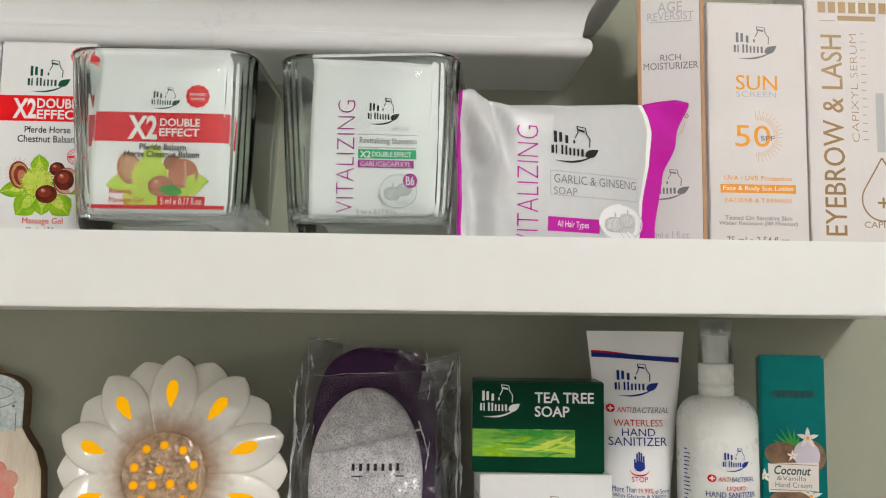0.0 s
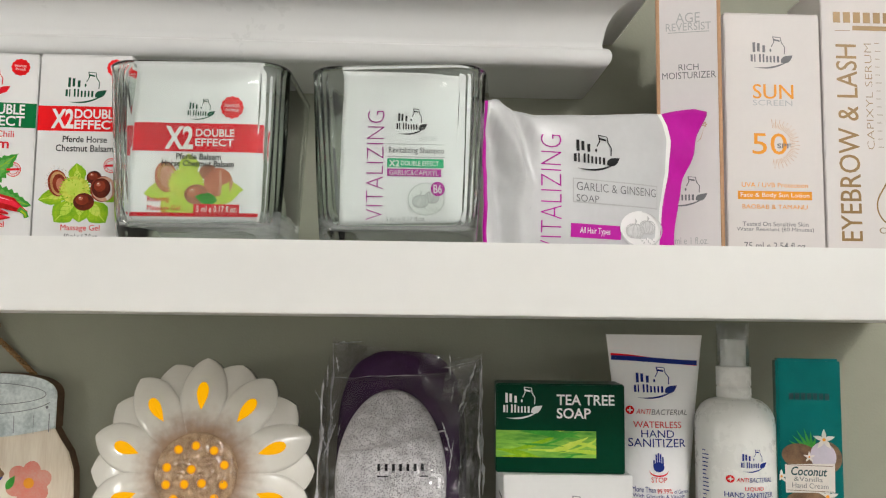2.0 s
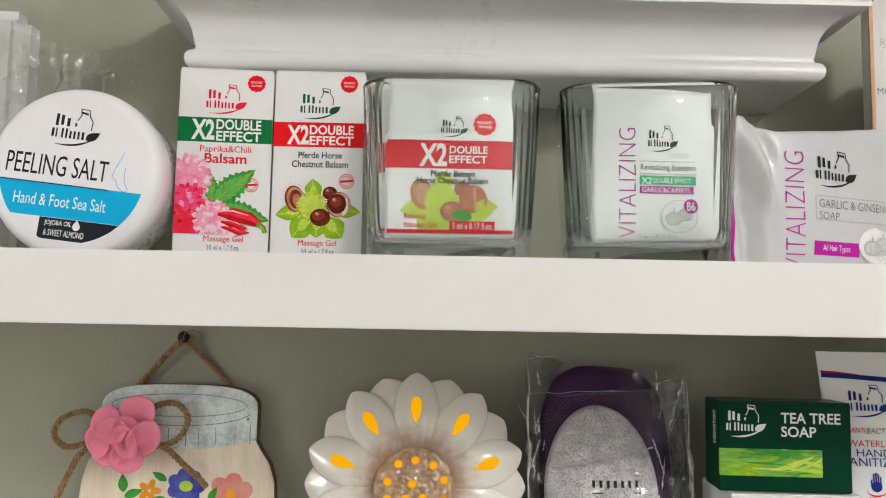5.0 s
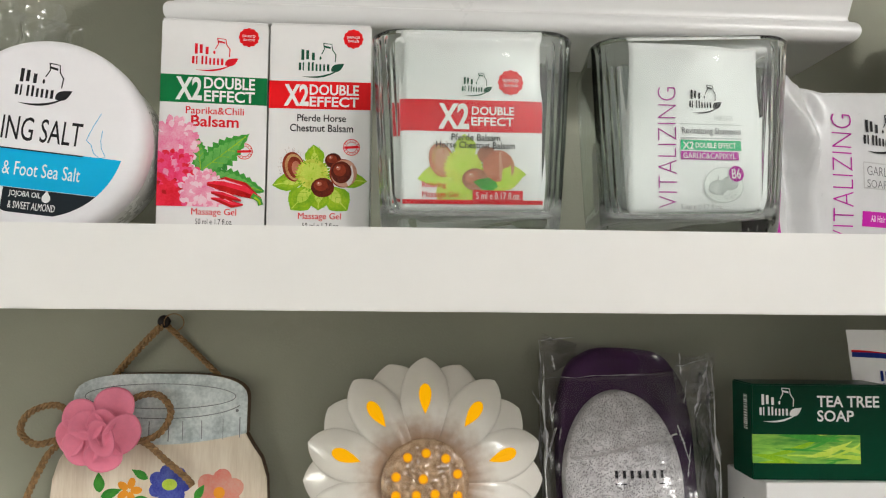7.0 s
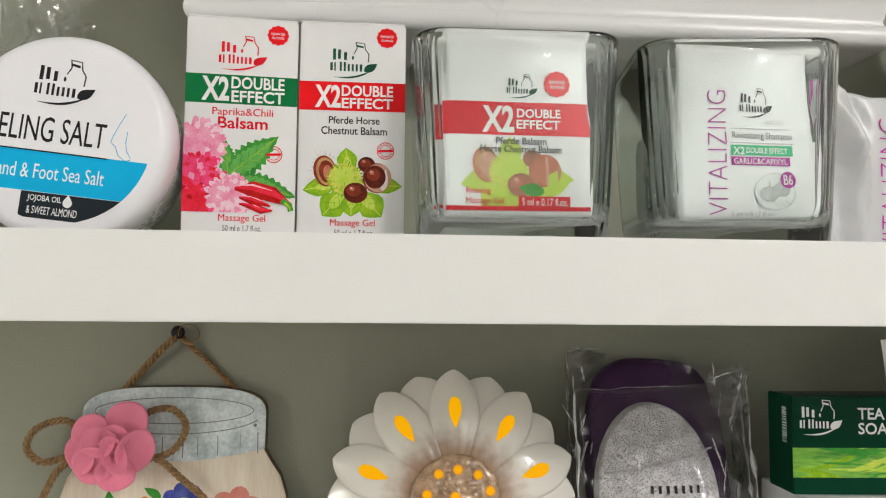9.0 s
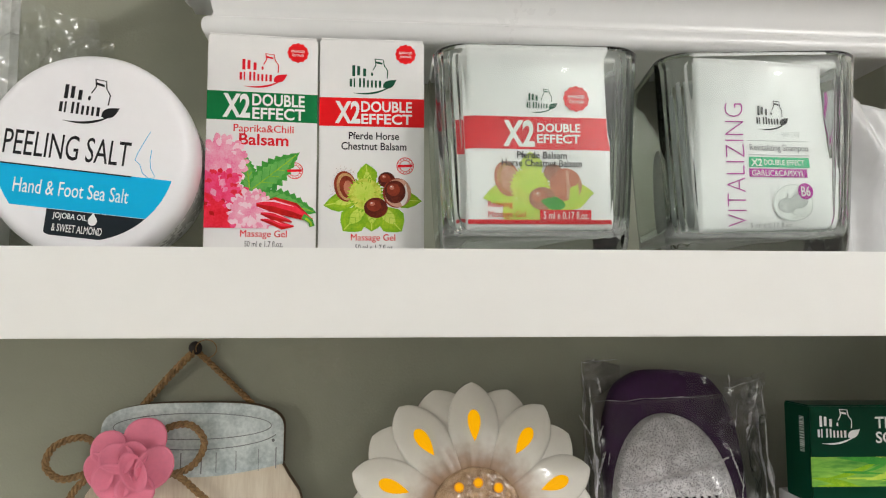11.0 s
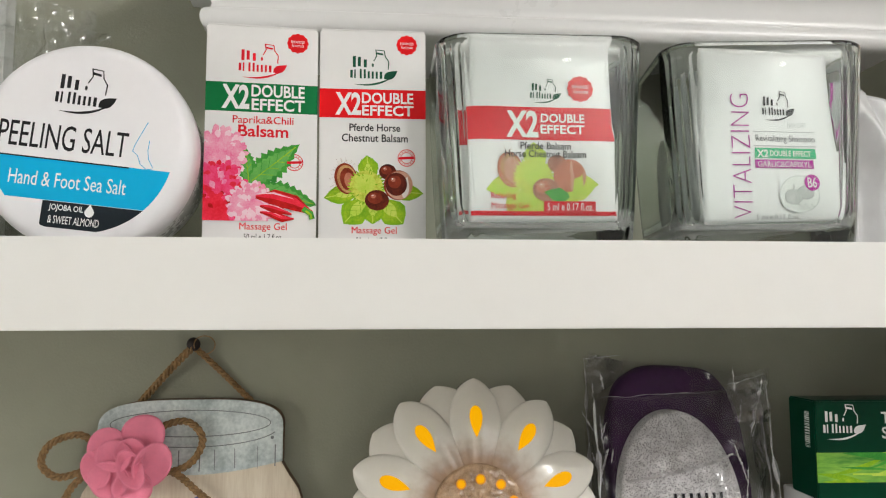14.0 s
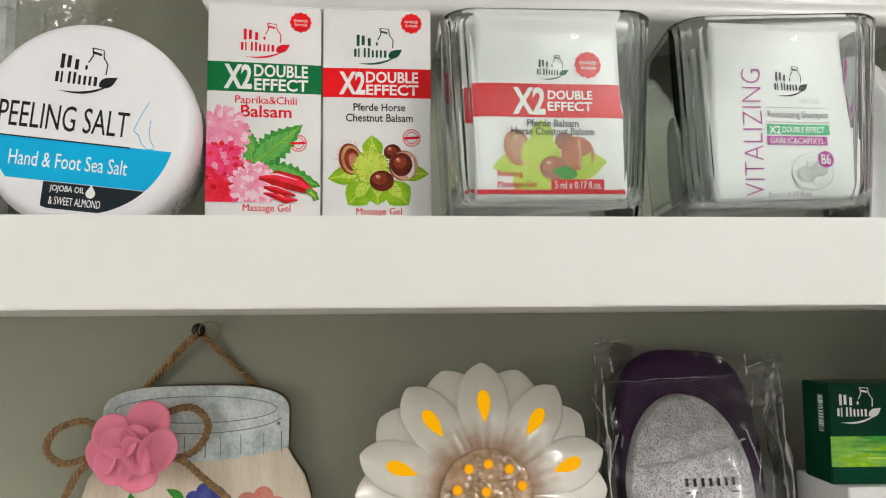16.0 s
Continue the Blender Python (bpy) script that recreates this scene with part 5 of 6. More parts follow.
def jar_plaque():
    ob = thing("jar_plaque", (-0.3352, 0.212, 1.175, 0, 0), "wooden jar-shaped plaque with pink felt flower, hung by twine", "wall plaque")
    body = [(0.0545, 0.1020), (0.0600, 0.0925), (0.0665, 0.0830), (0.0705, 0.0700), (0.0715, 0.0500), (0.0715, 0.0180), (0.0690, 0.0090), (0.0620, 0.0035), (0.0500, 0.002)]
    left = [(-0.0535, 0.002), (-0.0660, 0.0035), (-0.0730, 0.0090), (-0.0755, 0.0180), (-0.0762, 0.0500), (-0.0745, 0.0700), (-0.0705, 0.0830), (-0.0640, 0.0925), (-0.0590, 0.1020)]
    part("board", extruded((body + left)[::-1], 0.0, 0.0118), [M["wood"], M["woodedge"]], ob, "whitewashed plank board, cut in a jar's outline")
    lid = [(0.0562, 0.1010)]
    for q in range(0, 181, 6):
        c, h = math.cos(radians(q)), max(0.0, math.sin(radians(q)))
        lid.append((math.copysign(0.0590 * abs(c) ** 0.6, c) - 0.0026, 0.1240 + 0.0176 * h ** 0.8))
    lid.append((-0.0614, 0.1010))
    lid += [(-0.0614 + 0.1176 * k / 14, 0.1010 - 0.0078 * math.sin(math.pi * k / 14)) for k in range(1, 14)]
    part("jar_lid", extruded(lid[::-1], -0.0016, 0.0118), [M["zinc"], M["woodedge"]], ob, "grey galvanised-look painted lid")
    bm = bmesh.new()
    front = -0.0016
    for cz, ru, rz in ((0.1262, 0.0510, 0.0085), (0.1235, 0.0560, 0.0125)):
        a0, a1 = (0, 360) if ru < 0.055 else (195, 345)
        pts = [(ru * math.cos(radians(a0 + (a1 - a0) * k / 60)) - 0.0028, rz * math.sin(radians(a0 + (a1 - a0) * k / 60)) + cz) for k in range(61)]
        for p, q in zip(pts, pts[1:]):
            polygon(bm, stroke([p, q], 0.0006), 0, -front + 0.0002)
    rng = random.Random(8)
    for k in range(10):
        u = -0.052 + 0.0112 * k + rng.uniform(-0.003, 0.003)
        d = 0.004 * (1 - (u / 0.06) ** 2)
        polygon(bm, stroke([(u, 0.1130 - d), (u + rng.uniform(-0.0004, 0.0004), rng.uniform(0.0985, 0.102) - d)], rng.uniform(0.0003, 0.0007)), 0, -front + 0.0002)
    polygon(bm, ellipse(0.0495, 0.1165, 0.0011, 0.0011, n=12), 0, -front + 0.0003)
    part("lid_drawing", bm, M["zincline"], ob)
    # painted flowers
    bm, lev = bmesh.new(), [LIFT]

    def dab(pts, i):
        lev[0] += 0.000004
        polygon(bm, pts, i, lev[0])
    cu, cv = (0.0045, 0.0659)
    for k in range(7):
        a = 51 * k
        dab(ellipse(cu + 0.0085 * math.cos(radians(a)), cv + 0.0075 * math.sin(radians(a)), 0.0062, 0.0052, a, 14), 0)
    dab(ellipse(cu, cv, 0.0052, 0.0040, n=14), 3)
    cu, cv = (0.0383, 0.0603)
    for k in range(6):
        a = 60 * k + 20
        dab(ellipse(cu + 0.009 * math.cos(radians(a)), cv + 0.008 * math.sin(radians(a)), 0.0085, 0.007, a, 14), 1)
    dab(ellipse(cu, cv, 0.004, 0.004, n=12), 4)
    cu, cv = (-0.0227, 0.0622)
    for k in range(5):
        dab(ellipse(cu + 0.005 * math.cos(1.2566 * k), cv + 0.005 * math.sin(1.2566 * k), 0.004, 0.0026, 72 * k, 12), 4)
    for (u, v), l, w, turn in (((-0.0423, 0.0608), 0.014, 0.008, 95), ((-0.0415, 0.0578), 0.015, 0.007, 20), ((-0.0101, 0.0698), 0.013, 0.006, 150), ((-0.0097, 0.0568), 0.016, 0.008, 200), ((0.0220, 0.0555), 0.012, 0.006, 60)):
        dab(leaf_shape(u, v, l, w, turn), 2)
    part("flower_painting", bm, [M["bluepaint"], M["coral"], M["leafd"], M["leaflight"], M["orange"]], ob, "painted blue and coral flowers with leaves")
    # twine hanger, bow and felt flower
    nu, nv = -0.0035, 0.1760
    y = 0.004
    bm = rope(bmesh.new(), [(nu, 0.002, nv), (nu - 0.013, y, 0.163), (nu - 0.031, 0.008, 0.1430), (nu - 0.036, 0.0105, 0.136)], 0.0027)
    part("twine_hanger", bm, M["twine"], ob)
    bm = rope(bmesh.new(), [(nu, 0.004, nv), (nu + 0.013, 0.009, 0.163), (nu + 0.033, 0.0105, 0.1435), (nu + 0.040, 0.0108, 0.136)], 0.0022)
    part("twine_hanger", bm, M["twine"], ob)
    wisp = [(nu + 0.008 + 0.0068 * math.cos(radians(q)), -0.002, nv + 0.001 + 0.0060 * math.sin(radians(q))) for q in range(200, -150, -25)]
    part("twine_hanger", rope(bmesh.new(), wisp, 0.0004, 0.004, 2, 4), M["twine"], ob, "thin stray loop of twine at the nail")
    bow = -0.008
    pts = lambda *q: [(u, bow, v) for u, v in q]
    bm = rope(bmesh.new(), pts((-0.0541, 0.1092), (-0.0696, 0.1207), (-0.0875, 0.1158), (-0.0930, 0.1035), (-0.0836, 0.0948), (-0.0694, 0.0974), (-0.0538, 0.1035)), 0.0024)
    part("twine_bow", bm, M["twine"], ob)
    bm = rope(bmesh.new(), pts((-0.0295, 0.1131), (-0.0185, 0.1254), (-0.0033, 0.1278), (0.0059, 0.1170), (-0.0005, 0.1027), (-0.0156, 0.0966), (-0.0329, 0.1016)), 0.0024)
    part("twine_bow", bm, M["twine"], ob)
    bm = rope(bmesh.new(), pts((-0.0538, 0.1016), (-0.0714, 0.0913), (-0.0798, 0.0769), (-0.0876, 0.0580), (-0.0924, 0.0393)), 0.0024)
    part("twine_tail", bm, M["twine"], ob)
    bm = rope(bmesh.new(), pts((-0.0310, 0.1016), (-0.0110, 0.0958), (0.0039, 0.0835), (0.0177, 0.0719), (0.0221, 0.0666)), 0.0024)
    part("twine_tail", bm, M["twine"], ob)
    flower = new("felt_flower")
    flower.parent = ob
    tagged(flower, "pink felt flower")
    flower.matrix_basis = pose(-0.0022, -0.002, 0.0150) @ Matrix.Scale(0.885, 4)
    specs = [((-0.0301, 0.1196), 0.0155, 0.0150, 20, 0.16, 0.1, 0.0, -0.021), ((-0.0557, 0.1139), 0.0140, 0.0115, 30, 0.22, -0.2, 0.1, -0.020), ((-0.0226, 0.0996), 0.0120, 0.0165, -22, 0.45, 0.5, 0.0, -0.020),
             ((-0.0619, 0.0966), 0.0115, 0.0140, 15, 0.35, -0.4, 0.0, -0.018), ((-0.0514, 0.0901), 0.0150, 0.0140, 0, 0.30, -0.1, -0.3, -0.022), ((-0.0360, 0.0836), 0.0140, 0.0125, 15, 0.35, 0.1, -0.3, -0.020),
             ((-0.0479, 0.1066), 0.0130, 0.0110, -15, 0.20, -0.1, 0.2, -0.026), ((-0.0354, 0.0977), 0.0085, 0.0150, 25, 0.75, 0.2, 0.0, -0.026), ((-0.0370, 0.1092), 0.0105, 0.0100, 0, 0.4, 0.1, 0.1, -0.025)]
    for i, ((u, v), ru, rv, turn, cup, tu, tv, yy) in enumerate(specs):
        bm = bmesh.new()
        cupped_petal(bm, u, yy + 0.004, v, ru, rv, turn, cup, tu, tv, seed=i)
        part("petal", bm, M["pinkfelt"], flower, smooth=True)
    nail = thing("nail", (-0.3385, 0.225, 1.3525, 0, 0), "dark iron nail in the wall holding the plaque", "nail")
    bm = bmesh.new()
    n = 16
    rows = [[bm.verts.new((r * math.cos(6.28319 * i / n), yy, r * math.sin(6.28319 * i / n))) for i in range(n)] for r, yy in ((0.0018, 0.0), (0.0018, -0.010), (0.0042, -0.0102), (0.0046, -0.0115), (0.0035, -0.0130), (0.001, -0.0138))]
    for a, b in zip(rows, rows[1:]):
        for i in range(n):
            bm.faces.new((a[i], a[(i + 1) % n], b[(i + 1) % n], b[i]))
    bm.faces.new(rows[-1])
    bm.faces.new(rows[0])
    part("nail_head", bm, M["nail"], nail, smooth=True)


jar_plaque()


def flower_lamp():
    """A ceramic flower night lamp: ten pierced petals over ten plain ones."""
    ob = thing("flower_lamp", (-0.155, 0.166, 1.2525, 0, 0), "cream glazed ceramic flower night lamp, lit amber inside", "lamp")

    ob.matrix_world = pose(-0.1575, 0.166, 1.2525, -5) @ Matrix.Scale(0.997, 4)

    def shape(s, w, front):
        # s runs from the middle to the tip, w across; gives radius, side and depth
        r0, r1 = (0.018, 0.0790) if front else (0.030, 0.0780)
        wide = 0.0160 if front else 0.0185
        prof = (0.40 + 0.60 * math.sin(math.pi / 2 * min(1.0, s / 0.60))) * (1.0 if s < 0.56 else max(0.0, 1 - ((s - 0.56) / 0.44) ** 2.7) ** 0.60)
        side = wide * prof * w
        rad = r0 + (r1 - r0) * s - 0.0025 * w * w * s * prof
        y = (-0.0135 if front else -0.0080) + (0.0125 if front else 0.0115) * s * s + (0.0034 if front else 0.0024) * w * w * (0.35 + 0.65 * s) * prof
        y += 0.0004 * math.cos(w * 12.5) * math.exp(-((s - 0.28) / 0.22) ** 2) - 0.0012 * math.exp(-((s - 0.55) / 0.25) ** 2)
        return rad, side, y

    def petal(angle, front):
        a = radians(angle)
        bm, sheets, ns, nw = bmesh.new(), [], 22, 14
        for back in (0, 1):
            rows = []
            for j in range(ns + 1):
                row = []
                for i in range(nw + 1):
                    w = -1 + 2 * i / nw
                    rad, side, y = shape(1 - (1 - j / ns) ** 1.9, w, front)
                    row.append(bm.verts.new((rad * math.cos(a) - side * math.sin(a), y + back * (0.011 if front else 0.012), rad * math.sin(a) + side * math.cos(a))))
                rows.append(row)
            sheets.append(rows)
            for j in range(ns):
                for i in range(nw):
                    bm.faces.new((rows[j][i], rows[j][i + 1], rows[j + 1][i + 1], rows[j + 1][i]))
        p, q = sheets
        edge = lambda s: s[0][:] + [r[-1] for r in s[1:]] + s[-1][-2::-1] + [r[0] for r in s[-2:0:-1]]
        e, f = edge(p), edge(q)
        for i in range(len(e)):
            k = (i + 1) % len(e)
            bm.faces.new((e[i], e[k], f[k], f[i]))
        bmesh.ops.remove_doubles(bm, verts=bm.verts, dist=0.00002)
        pet = part("petal", bm, M["ceramic"], ob, smooth=True)
        if front:
            # the pierced drop that shows the light inside
            bm = bmesh.new()
            pts = []
            for k in range(28):
                q = 6.28319 * k / 28
                along = 0.565 + 0.158 * math.cos(q)
                across = 0.33 * math.sin(q) * (0.5 + 0.5 * math.cos(q)) ** 0.5
                rad, side, y = shape(along, across, True)
                pts.append((rad * math.cos(a) - side * math.sin(a), y - 0.0006, rad * math.sin(a) + side * math.cos(a)))
            rim = [bm.verts.new(p) for p in pts]
            rad, side, y = shape(0.62, 0.0, True)
            hub = bm.verts.new((rad * math.cos(a), y - 0.0007, rad * math.sin(a)))
            for k in range(28):
                bm.faces.new((rim[k], rim[(k + 1) % 28], hub))
            part("lit_opening", bm, M["glow"], pet, "amber lit drop-shaped opening")
    for k in range(10):
        petal(90 + 18 + 36 * k, False)
    for k in range(10):
        petal(90 + 36 * k, True)
    bm, n = bmesh.new(), 84
    R, dome = 0.0275, lambda r: -0.0145 - 0.0070 * math.sqrt(max(0.0, 1 - (r / 0.0290) ** 2))
    rows = []
    for j in range(31):
        r = R * j / 30
        row = []
        for i in range(n):
            a = 6.28319 * i / n
            x, z = r * math.cos(a), r * math.sin(a)
            y = dome(r) - 0.0030 * abs(noise.noise(Vector((x * 230, z * 230, 1.0)))) + 0.0008 * noise.noise(Vector((x * 480, z * 480, 4.0)))
            row.append(bm.verts.new((x, y, z)))
        rows.append(row)
    rows.append([bm.verts.new((R * 1.02 * math.cos(6.28319 * i / n), -0.004, R * 1.02 * math.sin(6.28319 * i / n))) for i in range(n)])
    for a, b in zip(rows, rows[1:]):
        for i in range(n):
            bm.faces.new((a[i], a[(i + 1) % n], b[(i + 1) % n], b[i]))
    bmesh.ops.remove_doubles(bm, verts=bm.verts, dist=0.00001)
    mid = part("flower_centre", bm, M["centre"], ob, "glazed brown pitted flower centre", True)
    for x, z in ((-0.013, 0.015), (-0.0014, 0.0176), (0.0109, 0.0144), (-0.02, 0.0032), (-0.0032, 0.0021), (0.0183, 0.0049), (-0.02, -0.0081), (-0.0074, -0.0077), (0.0042, -0.007), (0.0183, -0.0081), (-0.0145, -0.0175), (-0.001, -0.0205), (0.0125, -0.0172)):
        bm = bmesh.new()
        x, z = x + 0.0018, z + 0.0015
        y = dome(math.hypot(x, z)) - 0.0019
        for r0, r1, mi in ((0.0, 0.0023, 0), (0.0023, 0.0031, 1)):
            if mi == 0:
                polygon(bm, ellipse(x, z, r1, r1, n=16), 0, -y)
            else:
                ring(bm, x, z, r1, r1 - r0, 1, -y + 0.0003, n=16)
        part("lit_opening", bm, [M["glow"], M["orange"]], mid, "amber lit round opening")
    part("lamp_body", block(-0.045, 0.045, 0.004, 0.040, -0.0785, 0.045, 0.012, 4), M["ceramic"], ob, "ceramic back shell")


flower_lamp()


def pumice_pack():
    ob = thing("pumice_pack", (-0.025, 0.171, 1.175, 0, 0), "grey pumice and purple foot sponge in a clear bag", "pumice")

    def stone_y(u, v):
        s = (u + 0.0005) / 0.0395
        t = (v - 0.0730) / (0.0603 if v > 0.073 else 0.0660)
        d = s * s + t * t
        line = 0.0905 + 0.20 * (u + 0.038)
        step = 0.0022 if v > line else 0.0
        return -0.0125 * max(0.0, 1 - d) ** 0.42 + step * max(0.0, 1 - d) ** 0.3
    bm, nr, n = bmesh.new(), 26, 72
    rows = []
    for j in range(nr + 1):
        r = 1 - (1 - j / nr) ** 1.7 if j else 0.0
        row = []
        for i in range(n):
            a = 6.28319 * i / n
            u = -0.0005 + 0.0395 * r * math.cos(a)
            v = 0.073 + (0.0603 if math.sin(a) > 0 else 0.0660) * r * math.sin(a)
            row.append(bm.verts.new((u, stone_y(u, v), v)))
        rows.append(row)
    rows.append([bm.verts.new((w.co.x, 0.010, w.co.z)) for w in rows[-1]])
    for a, b in zip(rows, rows[1:]):
        for i in range(n):
            bm.faces.new((a[i], a[(i + 1) % n], b[(i + 1) % n], b[i]))
    bmesh.ops.remove_doubles(bm, verts=bm.verts, dist=0.00001)
    stone = part("pumice_stone", bm, M["pumice"], ob, "porous grey pumice oval with a slanting ridge", True)
    # pale line painted as the highlight on the ridge's step, and the maker's bars
    bm = bmesh.new()
    pts = [(-0.0365 + 0.0735 * k / 30, 0.0908 + 0.20 * (0.0015 + 0.0735 * k / 30)) for k in range(31)]
    for p, q in zip(pts, pts[1:]):
        polygon(bm, stroke([p, q], 0.0012), 0, 0.0004, stone_y)
    part("ridge_line", bm, M["ridge"], stone, "pale painted highlight along the ridge")
    u0, u1, z0, z1 = (-0.0097, 0.0257, 0.0791, 0.0868)
    bm = bmesh.new()
    for i in range(7):
        a = u0 + (u1 - u0) * i / 7
        b = a + (u1 - u0) / 7 * 0.40
        polygon(bm, [(a, z0 + 0.001), (b, z0 + 0.001), (b, z1 - 0.002), (a, z1 - 0.002)], 0, 0.0002, stone_y)
    polygon(bm, [(u0, z0 - 0.0030), (u1, z0 - 0.0030), (u1, z0 - 0.0022), (u0, z0 - 0.0022)], 0, 0.0002, stone_y)
    part("name_bars", bm, M["black"], stone, "maker's name as plain bars")
    # purple sponge body behind
    bm, rows, n = bmesh.new(), [], 80
    for yy, k in ((0.011, 0.90), (0.012, 0.965), (0.016, 1.0), (0.026, 1.0), (0.031, 0.96), (0.033, 0.88)):
        row = []
        for i in range(n):
            a = 6.28319 * i / n
            flute = 1 - 0.012 * (1 - abs(math.cos(5.5 * a))) * (1 if math.sin(a) > 0 else 0)
            u = 0.0065 + 0.0475 * k * flute * abs(math.cos(a)) ** 0.62 * (1 if math.cos(a) > 0 else -1)
            v = 0.084 + 0.0775 * k * flute * (abs(math.sin(a)) ** 0.62) * (1 if math.sin(a) > 0 else -1)
            row.append(bm.verts.new((u, yy, max(0.0005, v))))
        rows.append(row)
    for a, b in zip(rows, rows[1:]):
        for i in range(n):
            bm.faces.new((a[i], a[(i + 1) % n], b[(i + 1) % n], b[i]))
    bm.faces.new(rows[0])
    bm.faces.new(rows[-1])
    part("sponge", bm, M["purple"], ob, "dark purple fluted foam sponge", True).data.set_sharp_from_angle(angle=radians(50))
    bag = new("clear_bag")
    bag.parent = ob
    tagged(bag, "crinkled clear film bag")
    crinkled_sheet("film", ((-0.0535, 0.0, 0.002), (0.060, -0.006, 0.002), (0.0610, -0.006, 0.148), (-0.0513, 0.002, 0.1414)), M["filmfront"], bag, 1, 60, 70, 0.0045, bulge=0.017)
    crinkled_sheet("film", ((-0.050, 0.034, 0.002), (0.064, 0.030, 0.002), (0.0655, -0.004, 0.156), (-0.0480, 0.032, 0.168)), M["film"], bag, 4, 50, 60, 0.004)
    crinkled_sheet("film", ((-0.0535, 0.0, 0.002), (-0.050, 0.034, 0.002), (-0.0503, 0.031, 0.160), (-0.0513, 0.002, 0.1414)), M["film"], bag, 7, 16, 50, 0.004)
    crinkled_sheet("film", ((0.048, -0.006, 0.002), (0.064, 0.028, 0.002), (0.0655, 0.010, 0.158), (0.047, -0.008, 0.150)), M["filmcrumple"], bag, 9, 20, 50, 0.008)
    crinkled_sheet("film", ((-0.050, 0.030, 0.138), (-0.020, 0.030, 0.152), (-0.022, 0.026, 0.164), (-0.047, 0.030, 0.172)), M["filmcrumple"], bag, 12, 20, 16, 0.010)
    crinkled_sheet("film", ((0.034, -0.010, 0.128), (0.062, -0.008, 0.126), (0.0660, -0.006, 0.160), (0.040, 0.000, 0.154)), M["filmcrumple"], bag, 15, 22, 20, 0.011)
    # white slivers on the bag's folded edges and creases, standing in for glints
    rng = random.Random(21)
    runs = [((-0.0535, 0.0, 0.006), (-0.0513, 0.002, 0.1414), 0.0008), ((-0.0513, 0.002, 0.1414), (0.030, -0.004, 0.1455), 0.0005), ((-0.0500, 0.034, 0.03), (-0.0480, 0.032, 0.166), 0.0007), ((-0.0480, 0.032, 0.166), (-0.024, 0.026, 0.168), 0.0006),
            ((0.0610, -0.006, 0.01), (0.0630, -0.006, 0.150), 0.0007), ((0.034, -0.010, 0.150), (0.064, -0.006, 0.157), 0.0006), ((0.047, -0.010, 0.120), (0.060, -0.008, 0.154), 0.0005), ((0.0655, 0.010, 0.06), (0.0655, 0.010, 0.158), 0.0006)]
    for i in range(14):
        side = -1 if i % 3 else 1
        u, v = side * rng.uniform(0.040, 0.052), rng.uniform(0.07, 0.150)
        runs.append(((u, -0.006 if side > 0 else 0.012, v), (u + rng.uniform(-0.008, 0.008), -0.008 if side > 0 else 0.010, v + rng.uniform(0.008, 0.024)), rng.uniform(0.0002, 0.0004)))
    for i, (p, q, wd) in enumerate(runs):
        bm, n, prev = bmesh.new(), 22, None
        for k in range(n + 1):
            t = k / n
            c = Vector(p).lerp(Vector(q), t)
            j = (0.0022 if i < 8 else 0.0006) * min(1.0, 6 * t, 6 - 6 * t)
            c += Vector((noise.noise(Vector((t * 5, i * 3.7, 0))) * j, noise.noise(Vector((t * 5, i * 3.7, 9))) * j, noise.noise(Vector((t * 5, i * 3.7, 5))) * j * 0.6))
            w = 2.1 * wd * (0.12 + 1.3 * abs(noise.noise(Vector((t * 9, i * 1.9, 2)))) * 2) * min(1.0, 0.2 + 5 * t, 5.2 - 5 * t)
            row = [bm.verts.new(c + Vector((w, 0, w * 0.5))), bm.verts.new(c + Vector((-w * 0.3, -w, 0))), bm.verts.new(c + Vector((-w, w * 0.5, -w * 0.5)))]
            if prev:
                for m in range(3):
                    bm.faces.new((prev[m], prev[(m + 1) % 3], row[(m + 1) % 3], row[m]))
            prev = row
        part("fold", bm, M["filmglint"], bag)
    # the whole pack leans back
    for o in ob.children_recursive:
        if o.type == "MESH":
            for v in o.data.vertices:
                v.co.y += 0.2 * (v.co.z - 0.086)


pumice_pack()


